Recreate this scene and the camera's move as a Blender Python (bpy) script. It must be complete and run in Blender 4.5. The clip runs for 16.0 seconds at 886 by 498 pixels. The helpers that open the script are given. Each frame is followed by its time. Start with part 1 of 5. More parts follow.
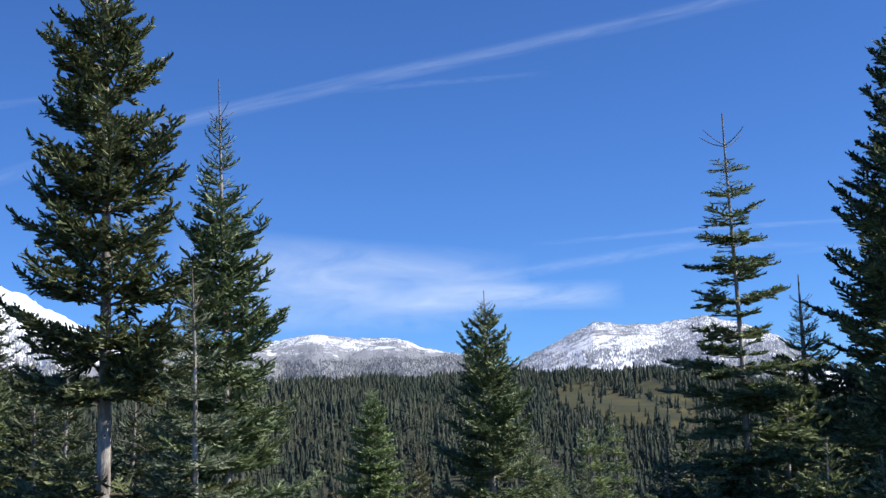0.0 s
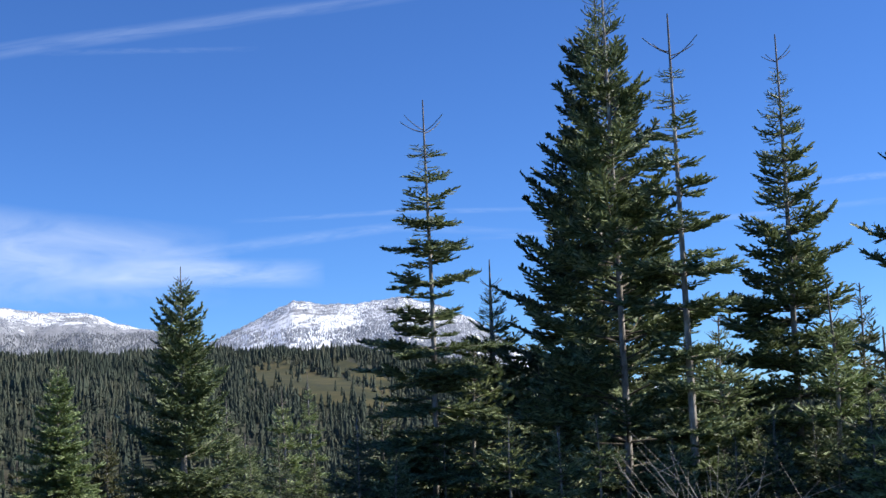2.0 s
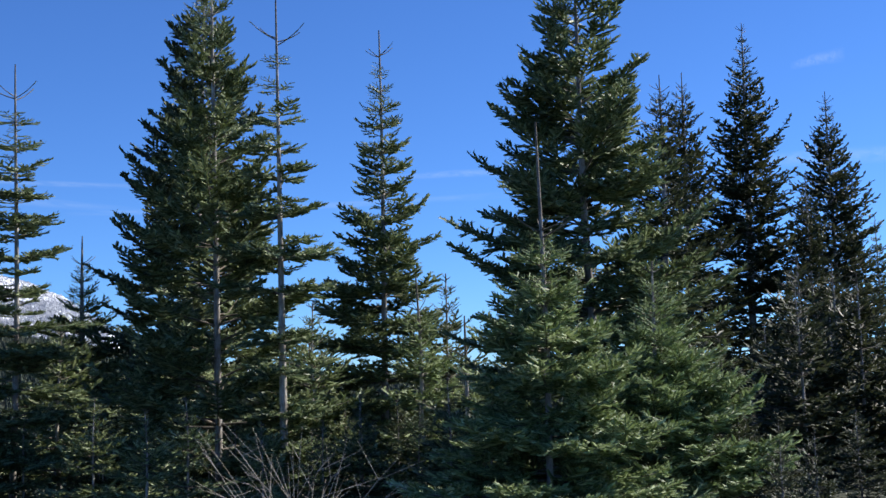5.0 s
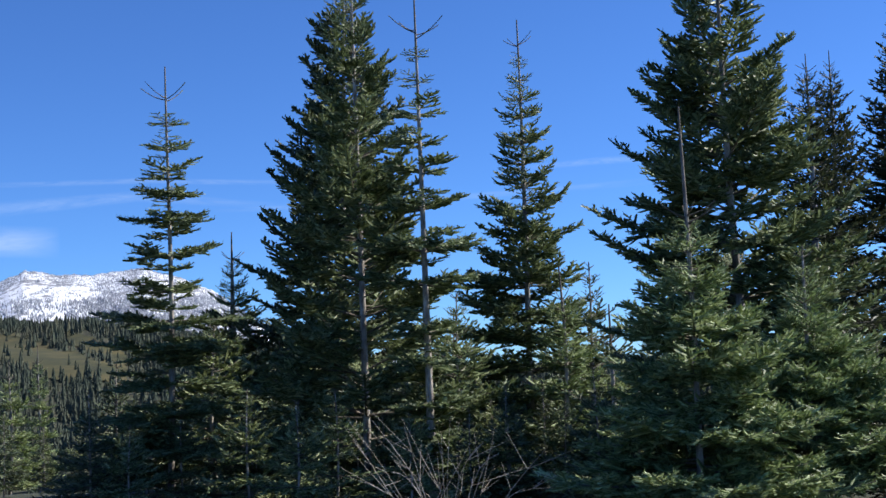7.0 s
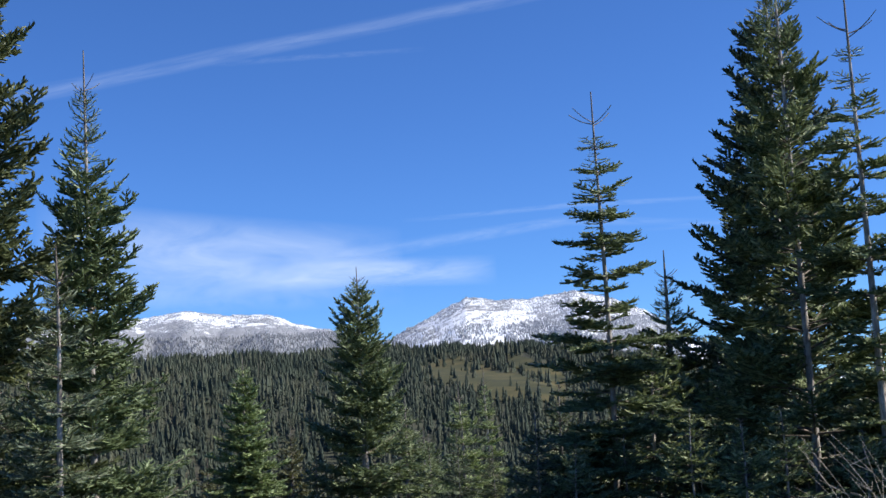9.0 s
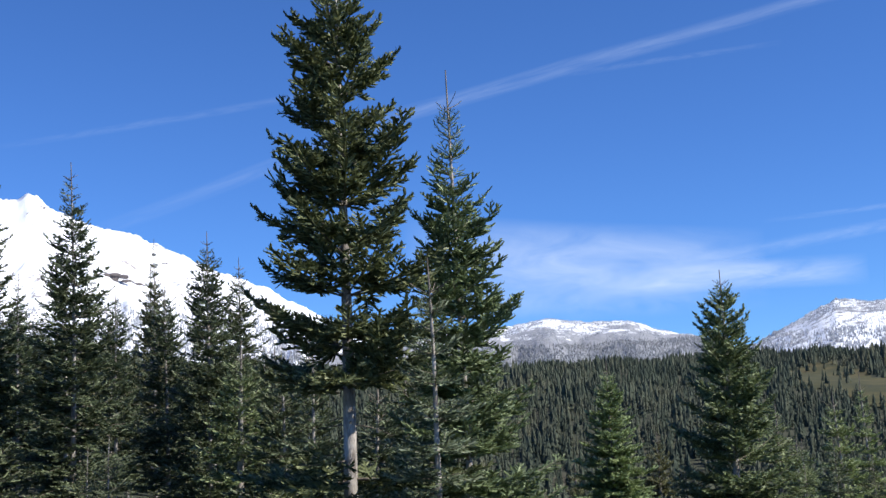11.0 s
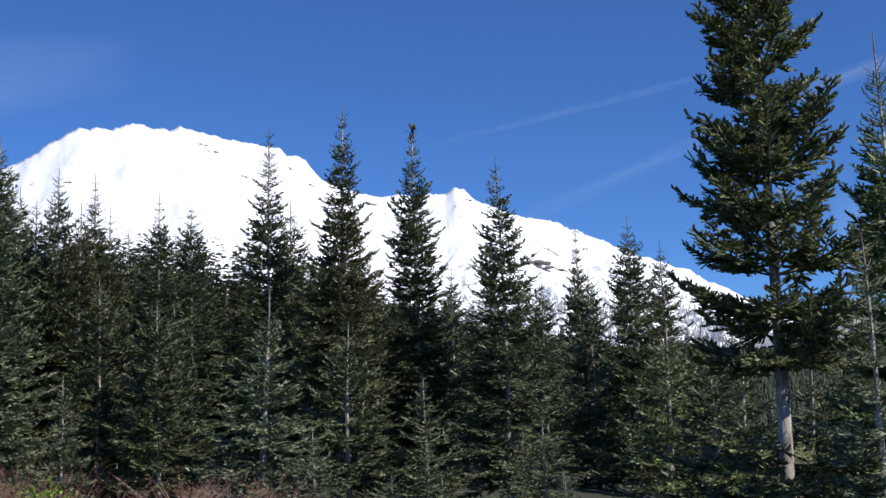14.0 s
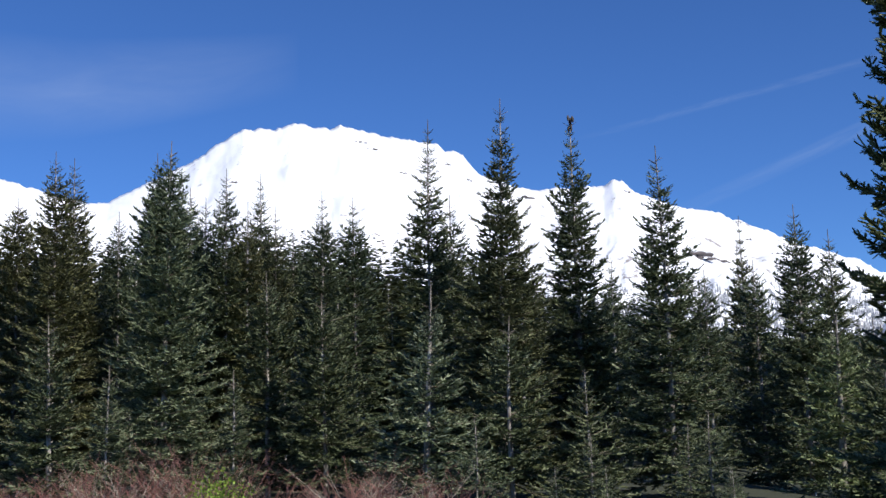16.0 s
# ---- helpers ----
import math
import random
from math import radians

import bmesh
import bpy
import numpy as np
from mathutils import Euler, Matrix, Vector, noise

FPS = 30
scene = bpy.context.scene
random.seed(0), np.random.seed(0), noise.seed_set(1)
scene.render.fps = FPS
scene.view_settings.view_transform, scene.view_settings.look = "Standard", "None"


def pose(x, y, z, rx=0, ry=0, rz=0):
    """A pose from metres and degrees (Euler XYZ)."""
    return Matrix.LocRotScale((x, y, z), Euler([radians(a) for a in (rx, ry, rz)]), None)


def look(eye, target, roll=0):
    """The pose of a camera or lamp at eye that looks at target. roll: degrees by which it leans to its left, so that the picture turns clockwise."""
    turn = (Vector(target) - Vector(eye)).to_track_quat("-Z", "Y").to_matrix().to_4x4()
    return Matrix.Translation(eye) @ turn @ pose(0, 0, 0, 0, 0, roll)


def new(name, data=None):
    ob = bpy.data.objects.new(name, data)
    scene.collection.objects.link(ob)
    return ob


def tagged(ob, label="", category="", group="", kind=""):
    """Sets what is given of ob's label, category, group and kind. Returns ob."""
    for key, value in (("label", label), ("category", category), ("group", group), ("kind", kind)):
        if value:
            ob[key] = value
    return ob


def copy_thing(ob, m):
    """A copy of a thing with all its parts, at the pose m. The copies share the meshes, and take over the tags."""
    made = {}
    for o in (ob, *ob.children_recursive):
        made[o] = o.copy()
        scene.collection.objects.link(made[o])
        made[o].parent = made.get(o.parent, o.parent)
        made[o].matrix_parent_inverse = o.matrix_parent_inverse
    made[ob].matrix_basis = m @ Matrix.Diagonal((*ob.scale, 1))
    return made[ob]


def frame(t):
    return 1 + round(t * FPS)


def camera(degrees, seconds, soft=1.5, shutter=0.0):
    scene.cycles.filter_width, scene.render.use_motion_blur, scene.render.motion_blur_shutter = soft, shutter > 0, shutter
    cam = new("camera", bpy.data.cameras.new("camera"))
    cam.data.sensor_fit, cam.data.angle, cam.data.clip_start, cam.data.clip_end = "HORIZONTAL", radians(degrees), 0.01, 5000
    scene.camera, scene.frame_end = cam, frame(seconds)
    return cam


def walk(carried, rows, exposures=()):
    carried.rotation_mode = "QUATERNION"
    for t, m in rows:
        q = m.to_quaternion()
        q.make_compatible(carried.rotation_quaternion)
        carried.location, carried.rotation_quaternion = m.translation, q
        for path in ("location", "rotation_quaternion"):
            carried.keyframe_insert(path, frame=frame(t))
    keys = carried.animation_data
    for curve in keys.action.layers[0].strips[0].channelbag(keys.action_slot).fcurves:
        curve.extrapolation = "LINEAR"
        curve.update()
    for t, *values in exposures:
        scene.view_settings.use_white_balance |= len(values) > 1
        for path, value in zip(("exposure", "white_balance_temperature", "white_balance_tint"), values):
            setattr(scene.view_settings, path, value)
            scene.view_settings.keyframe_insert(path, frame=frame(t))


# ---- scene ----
# ---- camera: a hand-held pan, the phone swinging on a short arm round one spot ----
EYE_HEIGHT, ARM = 1.6, 0.17
cam = camera(39.24, 16.0, soft=1.5)
# seconds, turn to the left, upward tilt, lean (degrees)
TURNS = [
    (0.0, 0.00, 8.96, -2.09),
    (0.5, -3.78, 8.38, -2.15),
    (1.0, -7.17, 7.78, -1.87),
    (1.5, -10.40, 7.51, -1.84),
    (2.0, -13.78, 7.48, -2.19),
    (2.5, -17.16, 7.35, -2.41),
    (3.0, -20.26, 7.18, -2.45),
    (3.5, -22.95, 7.19, -2.27),
    (4.0, -25.92, 7.04, -2.03),
    (4.2, -27.10, 6.90, -1.79),
    (5.2, -32.40, 6.00, -1.90),
    (6.3, -30.25, 5.38, -2.29),
    (6.5, -28.76, 5.44, -2.44),
    (7.0, -25.51, 5.84, -2.32),
    (7.5, -21.46, 6.32, -2.49),
    (8.0, -16.15, 6.88, -2.55),
    (8.5, -10.65, 7.26, -2.88),
    (9.0, -5.85, 7.60, -2.93),
    (9.2, -4.23, 7.73, -2.90),
    (10.2, 4.00, 8.25, -2.75),
    (11.3, 13.09, 8.81, -2.53),
    (11.5, 14.65, 8.89, -2.50),
    (12.0, 18.61, 8.86, -2.34),
    (12.5, 22.18, 8.65, -2.42),
    (13.0, 25.08, 8.60, -2.29),
    (13.5, 27.70, 8.63, -2.21),
    (14.0, 30.05, 8.65, -1.99),
    (14.5, 32.30, 8.64, -1.69),
    (15.0, 34.20, 8.58, -1.59),
    (15.5, 35.85, 8.54, -1.63),
    (16.0, 37.44, 8.60, -1.71),
]


def view(turn, tilt, lean):
    a, b = radians(turn), radians(tilt)
    eye = Vector((-math.sin(a) * ARM, math.cos(a) * ARM, EYE_HEIGHT))
    way = Vector((-math.sin(a) * math.cos(b), math.cos(a) * math.cos(b), math.sin(b)))
    return look(eye, eye + way, lean)


walk(cam, [(t, view(a, b, c)) for t, a, b, c in TURNS], exposures=[(0.0, 0.4), (2.5, 0.48), (7.0, 0.48), (9.2, 0.46), (11.2, 0.46), (11.6, 0.4), (12.4, 0.16), (16.0, 0.1)])

# ---- sky and sun ----
SUN_TURN, SUN_HEIGHT = -98.0, 41.0
world = bpy.data.worlds.new("sky")
scene.world = world
world.use_nodes = True
wn = world.node_tree.nodes
sky = wn.new("ShaderNodeTexSky")
sky.sky_type = "NISHITA"
sky.sun_disc = False
sky.sun_elevation = radians(SUN_HEIGHT)
sky.sun_rotation = radians(-SUN_TURN)
sky.altitude = 2200
sky.air_density, sky.dust_density, sky.ozone_density = 1.0, 0.1, 3.0
wn["Background"].inputs["Strength"].default_value = 0.082
clear_air = wn.new("ShaderNodeMix")  # thin, very clear mountain air: a deeper blue than the model's
clear_air.data_type, clear_air.blend_type = "RGBA", "MULTIPLY"
clear_air.inputs[0].default_value = 1.0
clear_air.inputs[7].default_value = (0.52, 0.87, 1.42, 1)
world.node_tree.links.new(sky.outputs[0], clear_air.inputs[6])
world.node_tree.links.new(clear_air.outputs[2], wn["Background"].inputs["Color"])
sun_data = bpy.data.lights.new("sun", "SUN")
sun_data.energy, sun_data.angle, sun_data.color = 5.0, radians(0.53), (1.0, 0.955, 0.89)
sun = new("sun", sun_data)
sun_way = Vector((-math.sin(radians(SUN_TURN)) * math.cos(radians(SUN_HEIGHT)), math.cos(radians(SUN_TURN)) * math.cos(radians(SUN_HEIGHT)), math.sin(radians(SUN_HEIGHT))))
sun.matrix_world = look(sun_way * 100, (0, 0, 0))


# ---- materials ----
def material(name, rough=0.7):
    m = bpy.data.materials.new(name)
    m.use_nodes = True
    n, l = m.node_tree.nodes, m.node_tree.links
    p = n["Principled BSDF"]
    p.inputs["Roughness"].default_value = rough
    return m, n, l, p


def ramp(n, stops):
    r = n.new("ShaderNodeValToRGB")
    e = r.color_ramp.elements
    while len(e) < len(stops):
        e.new(0.5)
    for k, (at, c) in zip(e, stops):
        k.position, k.color = at, (*c, 1)
    return r


def noise_node(n, l, scale, detail=4.0, rough=0.55, stretch=None, coords="Object"):
    t = n.new("ShaderNodeTexCoord")
    x = n.new("ShaderNodeTexNoise")
    x.inputs["Scale"].default_value, x.inputs["Detail"].default_value, x.inputs["Roughness"].default_value = scale, detail, rough
    if stretch:
        g = n.new("ShaderNodeMapping")
        g.inputs["Scale"].default_value = stretch
        l.new(t.outputs[coords], g.inputs["Vector"])
        l.new(g.outputs[0], x.inputs["Vector"])
    else:
        l.new(t.outputs[coords], x.inputs["Vector"])
    return x


def mix_node(n, l, kind, a, b, fac):
    x = n.new("ShaderNodeMix")
    x.data_type, x.blend_type = "RGBA", kind
    for socket, v in ((x.inputs[6], a), (x.inputs[7], b), (x.inputs[0], fac)):
        if isinstance(v, (int, float)):
            socket.default_value = v
        elif isinstance(v, tuple):
            socket.default_value = (*v, 1)
        else:
            l.new(v, socket)
    return x.outputs[2]


def needles(name, dark, mid, pale):
    """Fir needles: every needle a little different, darker in patches, each tree with its own tint."""
    m, n, l, p = material(name, 0.52)
    geo = n.new("ShaderNodeNewGeometry")
    r = ramp(n, [(0.0, dark), (0.5, mid), (1.0, pale)])
    big = noise_node(n, l, 1.7, 3.0)
    add = n.new("ShaderNodeMath")
    add.operation = "MULTIPLY_ADD"
    add.inputs[1].default_value, add.inputs[2].default_value = 0.8, -0.2
    l.new(geo.outputs["Random Per Island"], add.inputs[0])
    add2 = n.new("ShaderNodeMath")
    add2.operation = "MULTIPLY_ADD"
    add2.inputs[1].default_value = 0.7
    l.new(big.outputs["Fac"], add2.inputs[0])
    l.new(add.outputs[0], add2.inputs[2])
    l.new(add2.outputs[0], r.inputs[0])
    info = n.new("ShaderNodeObjectInfo")
    tint = ramp(n, [(0.0, (0.94, 0.99, 1.0)), (0.5, (1.0, 1.0, 0.97)), (1.0, (1.05, 1.02, 0.9))])
    l.new(info.outputs["Random"], tint.inputs[0])
    col = mix_node(n, l, "MULTIPLY", r.outputs[0], tint.outputs[0], 1.0)
    l.new(col, p.inputs["Base Color"])
    p.inputs["Specular IOR Level"].default_value = 0.3
    t = n.new("ShaderNodeBsdfTranslucent")
    l.new(col, t.inputs["Color"])
    s = n.new("ShaderNodeMixShader")
    s.inputs[0].default_value = 0.25
    l.new(p.outputs[0], s.inputs[1])
    l.new(t.outputs[0], s.inputs[2])
    l.new(s.outputs[0], n["Material Output"].inputs["Surface"])
    return m


# Dark and pale ends spread wide: some shade and glints sit in these colours
NEEDLES = needles("fir_needles", (0.033, 0.049, 0.021), (0.132, 0.172, 0.07), (0.4, 0.455, 0.25))
NEEDLES_BLUE = needles("fir_needles_grey", (0.023, 0.035, 0.02), (0.115, 0.15, 0.083), (0.38, 0.43, 0.29))
NEEDLES_FRESH = needles("fir_needles_fresh", (0.048, 0.072, 0.024), (0.188, 0.248, 0.088), (0.5, 0.57, 0.3))
NEEDLES_DEEP = needles("fir_needles_deep", (0.018, 0.026, 0.012), (0.078, 0.1, 0.047), (0.265, 0.3, 0.175))
NEEDLES_OLD = needles("fir_needles_old", (0.021, 0.029, 0.012), (0.095, 0.118, 0.05), (0.33, 0.365, 0.2))
NEEDLES_BROWN = needles("fir_needles_olive", (0.022, 0.027, 0.012), (0.095, 0.103, 0.046), (0.26, 0.265, 0.14))
# Needle colours with shade mixed in, for right-hand firs and the conifer stand
NEEDLES_SHADED = needles("fir_needles_shaded", (0.02, 0.029, 0.013), (0.046, 0.058, 0.026), (0.11, 0.122, 0.062))


def bark_material(name, dark, pale):
    m, n, l, p = material(name, 0.85)
    a = noise_node(n, l, 9.0, 6.0, 0.65, (1, 1, 0.35))
    b = noise_node(n, l, 55.0, 4.0, 0.6, (1, 1, 0.3))
    r = ramp(n, [(0.36, dark), (0.5, tuple((u + v) / 2 for u, v in zip(dark, pale))), (0.62, pale)])
    l.new(a.outputs["Fac"], r.inputs[0])
    c = mix_node(n, l, "OVERLAY", r.outputs[0], b.outputs["Fac"], 0.5)
    l.new(c, p.inputs["Base Color"])
    bump = n.new("ShaderNodeBump")
    bump.inputs["Strength"].default_value, bump.inputs["Distance"].default_value = 0.6, 0.02
    l.new(b.outputs["Fac"], bump.inputs["Height"])
    l.new(bump.outputs[0], p.inputs["Normal"])
    return m


BARK = bark_material("fir_bark_grey", (0.13, 0.11, 0.095), (0.5, 0.46, 0.41))
LIMB = bark_material("limb_bark", (0.07, 0.055, 0.04), (0.2, 0.17, 0.13))
STEM_PALE = bark_material("dry_stem", (0.3, 0.25, 0.19), (0.55, 0.48, 0.38))
STEM_RED = bark_material("red_stem", (0.17, 0.07, 0.058), (0.38, 0.19, 0.15))
CONE = bark_material("cone_scales", (0.035, 0.03, 0.028), (0.09, 0.075, 0.06))


def forest_material():
    m, n, l, p = material("far_forest", 0.8)
    geo = n.new("ShaderNodeNewGeometry")
    r = ramp(n, [(0.15, (0.03, 0.041, 0.031)), (0.45, (0.06, 0.074, 0.052)), (0.65, (0.085, 0.09, 0.06)), (0.9, (0.13, 0.125, 0.075))])
    big = noise_node(n, l, 0.012, 3.0)
    add = n.new("ShaderNodeMath")
    add.operation = "MULTIPLY_ADD"
    add.inputs[1].default_value = 0.14
    l.new(geo.outputs["Random Per Island"], add.inputs[0])
    each = noise_node(n, l, 0.13, 2.0)
    both = n.new("ShaderNodeMath")
    both.operation = "MULTIPLY_ADD"
    both.inputs[1].default_value = 0.5
    l.new(each.outputs["Fac"], both.inputs[0])
    l.new(big.outputs["Fac"], both.inputs[2])
    l.new(both.outputs[0], add.inputs[2])
    sub = n.new("ShaderNodeMath")
    sub.operation = "SUBTRACT"
    sub.inputs[1].default_value = 0.34
    l.new(add.outputs[0], sub.inputs[0])
    l.new(sub.outputs[0], r.inputs[0])
    l.new(r.outputs[0], p.inputs["Base Color"])
    p.inputs["Specular IOR Level"].default_value = 0.1
    return m


FOREST = forest_material()


def frost_material(name, dark, mid, pale):
    m, n, l, p = material(name, 0.9)
    geo = n.new("ShaderNodeNewGeometry")
    r = ramp(n, [(0.0, dark), (0.6, mid), (1.0, pale)])
    l.new(geo.outputs["Random Per Island"], r.inputs[0])
    l.new(r.outputs[0], p.inputs["Base Color"])
    p.inputs["Specular IOR Level"].default_value = 0.1
    return m


FROST = frost_material("frosted_firs", (0.25, 0.265, 0.285), (0.38, 0.395, 0.415), (0.62, 0.63, 0.65))
FROST_LOW = frost_material("lightly_frosted_firs", (0.16, 0.17, 0.18), (0.26, 0.27, 0.28), (0.42, 0.43, 0.44))


def snow_material(name, bare, rock_amount, low=0.0, between=(250.0, 760.0)):
    """Snow with wind-scoured rock and dark scrub coming through in patches."""
    m, n, l, p = material(name, 0.75)
    a = noise_node(n, l, 0.007, 8.0, 0.62, (1.6, 1, 0.7))
    b = noise_node(n, l, 0.04, 6.0, 0.7)
    geo = n.new("ShaderNodeNewGeometry")
    sep = n.new("ShaderNodeSeparateXYZ")
    l.new(geo.outputs["Normal"], sep.inputs[0])
    mul = n.new("ShaderNodeMath")
    mul.operation = "MULTIPLY"
    l.new(a.outputs["Fac"], mul.inputs[0])
    l.new(b.outputs["Fac"], mul.inputs[1])
    r = ramp(n, [(rock_amount, (0, 0, 0)), (rock_amount + 0.05, (1, 1, 1))])
    # thinner snow, so more bare rock, lower down
    where = n.new("ShaderNodeTexCoord")
    height = n.new("ShaderNodeSeparateXYZ")
    l.new(where.outputs["Object"], height.inputs[0])
    thin = n.new("ShaderNodeMapRange")
    for key, v in (("From Min", between[0]), ("From Max", between[1]), ("To Min", low), ("To Max", 0.0)):
        thin.inputs[key].default_value = v
    l.new(height.outputs["Z"], thin.inputs["Value"])
    add = n.new("ShaderNodeMath")
    l.new(mul.outputs[0], add.inputs[0])
    l.new(thin.outputs[0], add.inputs[1])
    l.new(add.outputs[0], r.inputs[0])
    fine = ramp(n, [(0.3, tuple(0.6 * c for c in bare)), (0.7, bare)])
    l.new(b.outputs["Fac"], fine.inputs[0])
    c = mix_node(n, l, "MIX", (0.86, 0.88, 0.91), fine.outputs[0], r.outputs[0])
    l.new(c, p.inputs["Base Color"])
    bump = n.new("ShaderNodeBump")
    bump.inputs["Strength"].default_value, bump.inputs["Distance"].default_value = 0.5, 6.0
    l.new(a.outputs["Fac"], bump.inputs["Height"])
    l.new(bump.outputs[0], p.inputs["Normal"])
    return m


SNOW_BIG = snow_material("volcano_snow", (0.3, 0.27, 0.26), 0.36, 0.075)
SNOW_RIDGE = snow_material("ridge_snow_and_scrub", (0.3, 0.31, 0.33), 0.27, 0.22, (175.0, 262.0))
SNOW_TREED = snow_material("peak_snow", (0.27, 0.275, 0.29), 0.26)


def ground_material():
    m, n, l, p = material("heath_ground", 0.95)
    a = noise_node(n, l, 0.02, 6.0, 0.6)
    b = noise_node(n, l, 3.0, 6.0, 0.65)
    r = ramp(n, [(0.3, (0.026, 0.032, 0.016)), (0.5, (0.042, 0.046, 0.022)), (0.7, (0.066, 0.056, 0.032))])
    l.new(a.outputs["Fac"], r.inputs[0])
    # trodden earth and dead grass of the clearing where the camera stands
    where = n.new("ShaderNodeTexCoord")
    dist = n.new("ShaderNodeVectorMath")
    dist.operation = "LENGTH"
    l.new(where.outputs["Object"], dist.inputs[0])
    wav = n.new("ShaderNodeMath")
    wav.operation = "MULTIPLY_ADD"
    wav.inputs[1].default_value = 6.0
    l.new(b.outputs["Fac"], wav.inputs[0])
    l.new(dist.outputs["Value"], wav.inputs[2])
    near = ramp(n, [(0.0, (1, 1, 1)), (1.0, (0, 0, 0))])
    rng_map = n.new("ShaderNodeMapRange")
    rng_map.inputs["From Min"].default_value, rng_map.inputs["From Max"].default_value = 9.0, 13.0
    l.new(wav.outputs[0], rng_map.inputs["Value"])
    l.new(rng_map.outputs[0], near.inputs[0])
    earth = ramp(n, [(0.35, (0.035, 0.033, 0.02)), (0.65, (0.08, 0.066, 0.04))])
    l.new(b.outputs["Fac"], earth.inputs[0])
    r2 = mix_node(n, l, "MIX", r.outputs[0], earth.outputs[0], near.outputs[0])
    c = mix_node(n, l, "OVERLAY", r2, b.outputs["Fac"], 0.5)
    l.new(c, p.inputs["Base Color"])
    bump = n.new("ShaderNodeBump")
    bump.inputs["Strength"].default_value, bump.inputs["Distance"].default_value = 0.8, 0.1
    l.new(b.outputs["Fac"], bump.inputs["Height"])
    l.new(bump.outputs[0], p.inputs["Normal"])
    return m


GROUND = ground_material()


def cloud_material(name, glow, power, scale, stretch, low, high, most):
    """Thin ice cloud: transparent sheet, denser along its middle, frayed by noise."""
    m = bpy.data.materials.new(name)
    m.use_nodes = True
    n, l = m.node_tree.nodes, m.node_tree.links
    n.remove(n["Principled BSDF"])
    uv = n.new("ShaderNodeTexCoord")
    sep = n.new("ShaderNodeSeparateXYZ")
    l.new(uv.outputs["UV"], sep.inputs[0])

    def hump(socket, pw):
        # 4 v (1 - v), raised
        inv = n.new("ShaderNodeMath"); inv.operation = "SUBTRACT"; inv.inputs[0].default_value = 1.0
        l.new(socket, inv.inputs[1])
        mul = n.new("ShaderNodeMath"); mul.operation = "MULTIPLY"
        l.new(socket, mul.inputs[0]); l.new(inv.outputs[0], mul.inputs[1])
        four = n.new("ShaderNodeMath"); four.operation = "MULTIPLY"; four.inputs[1].default_value = 4.0; four.use_clamp = True
        l.new(mul.outputs[0], four.inputs[0])
        pwr = n.new("ShaderNodeMath"); pwr.operation = "POWER"; pwr.inputs[1].default_value = pw
        l.new(four.outputs[0], pwr.inputs[0])
        return pwr.outputs[0]

    x = noise_node(n, l, scale, 7.0, 0.6, stretch, "UV")
    x.inputs["Distortion"].default_value = 0.6
    r = ramp(n, [(low, (0, 0, 0)), (high, (1, 1, 1))])
    l.new(x.outputs["Fac"], r.inputs[0])
    a = n.new("ShaderNodeMath"); a.operation = "MULTIPLY"
    l.new(hump(sep.outputs["Y"], power), a.inputs[0]); l.new(hump(sep.outputs["X"], 0.7), a.inputs[1])
    b = n.new("ShaderNodeMath"); b.operation = "MULTIPLY"
    l.new(a.outputs[0], b.inputs[0]); l.new(r.outputs[0], b.inputs[1])
    c = n.new("ShaderNodeMath"); c.operation = "MULTIPLY"; c.inputs[1].default_value = most
    l.new(b.outputs[0], c.inputs[0])
    e = n.new("ShaderNodeEmission")
    e.inputs["Color"].default_value, e.inputs["Strength"].default_value = (*glow, 1), 1.0
    t = n.new("ShaderNodeBsdfTransparent")
    s = n.new("ShaderNodeMixShader")
    l.new(c.outputs[0], s.inputs[0]); l.new(t.outputs[0], s.inputs[1]); l.new(e.outputs[0], s.inputs[2])
    l.new(s.outputs[0], n["Material Output"].inputs["Surface"])
    return m


# ---- mesh helpers ----
def mesh_from(name, verts, faces, mat, smooth=False):
    """One mesh from arrays of vertices and of triangles or quads."""
    verts, faces = np.asarray(verts, np.float32), np.asarray(faces, np.int32)
    k = faces.shape[1]
    me = bpy.data.meshes.new(name)
    me.vertices.add(len(verts))
    me.vertices.foreach_set("co", verts.ravel())
    me.loops.add(faces.size)
    me.loops.foreach_set("vertex_index", faces.ravel())
    me.polygons.add(len(faces))
    me.polygons.foreach_set("loop_start", np.arange(len(faces), dtype=np.int32) * k)
    if smooth:
        me.polygons.foreach_set("use_smooth", np.ones(len(faces), bool))
    me.materials.append(mat)
    me.update(calc_edges=True)
    return me


def part(name, me, parent, label=""):
    ob = new(name, me)
    ob.parent = parent
    return tagged(ob, label)


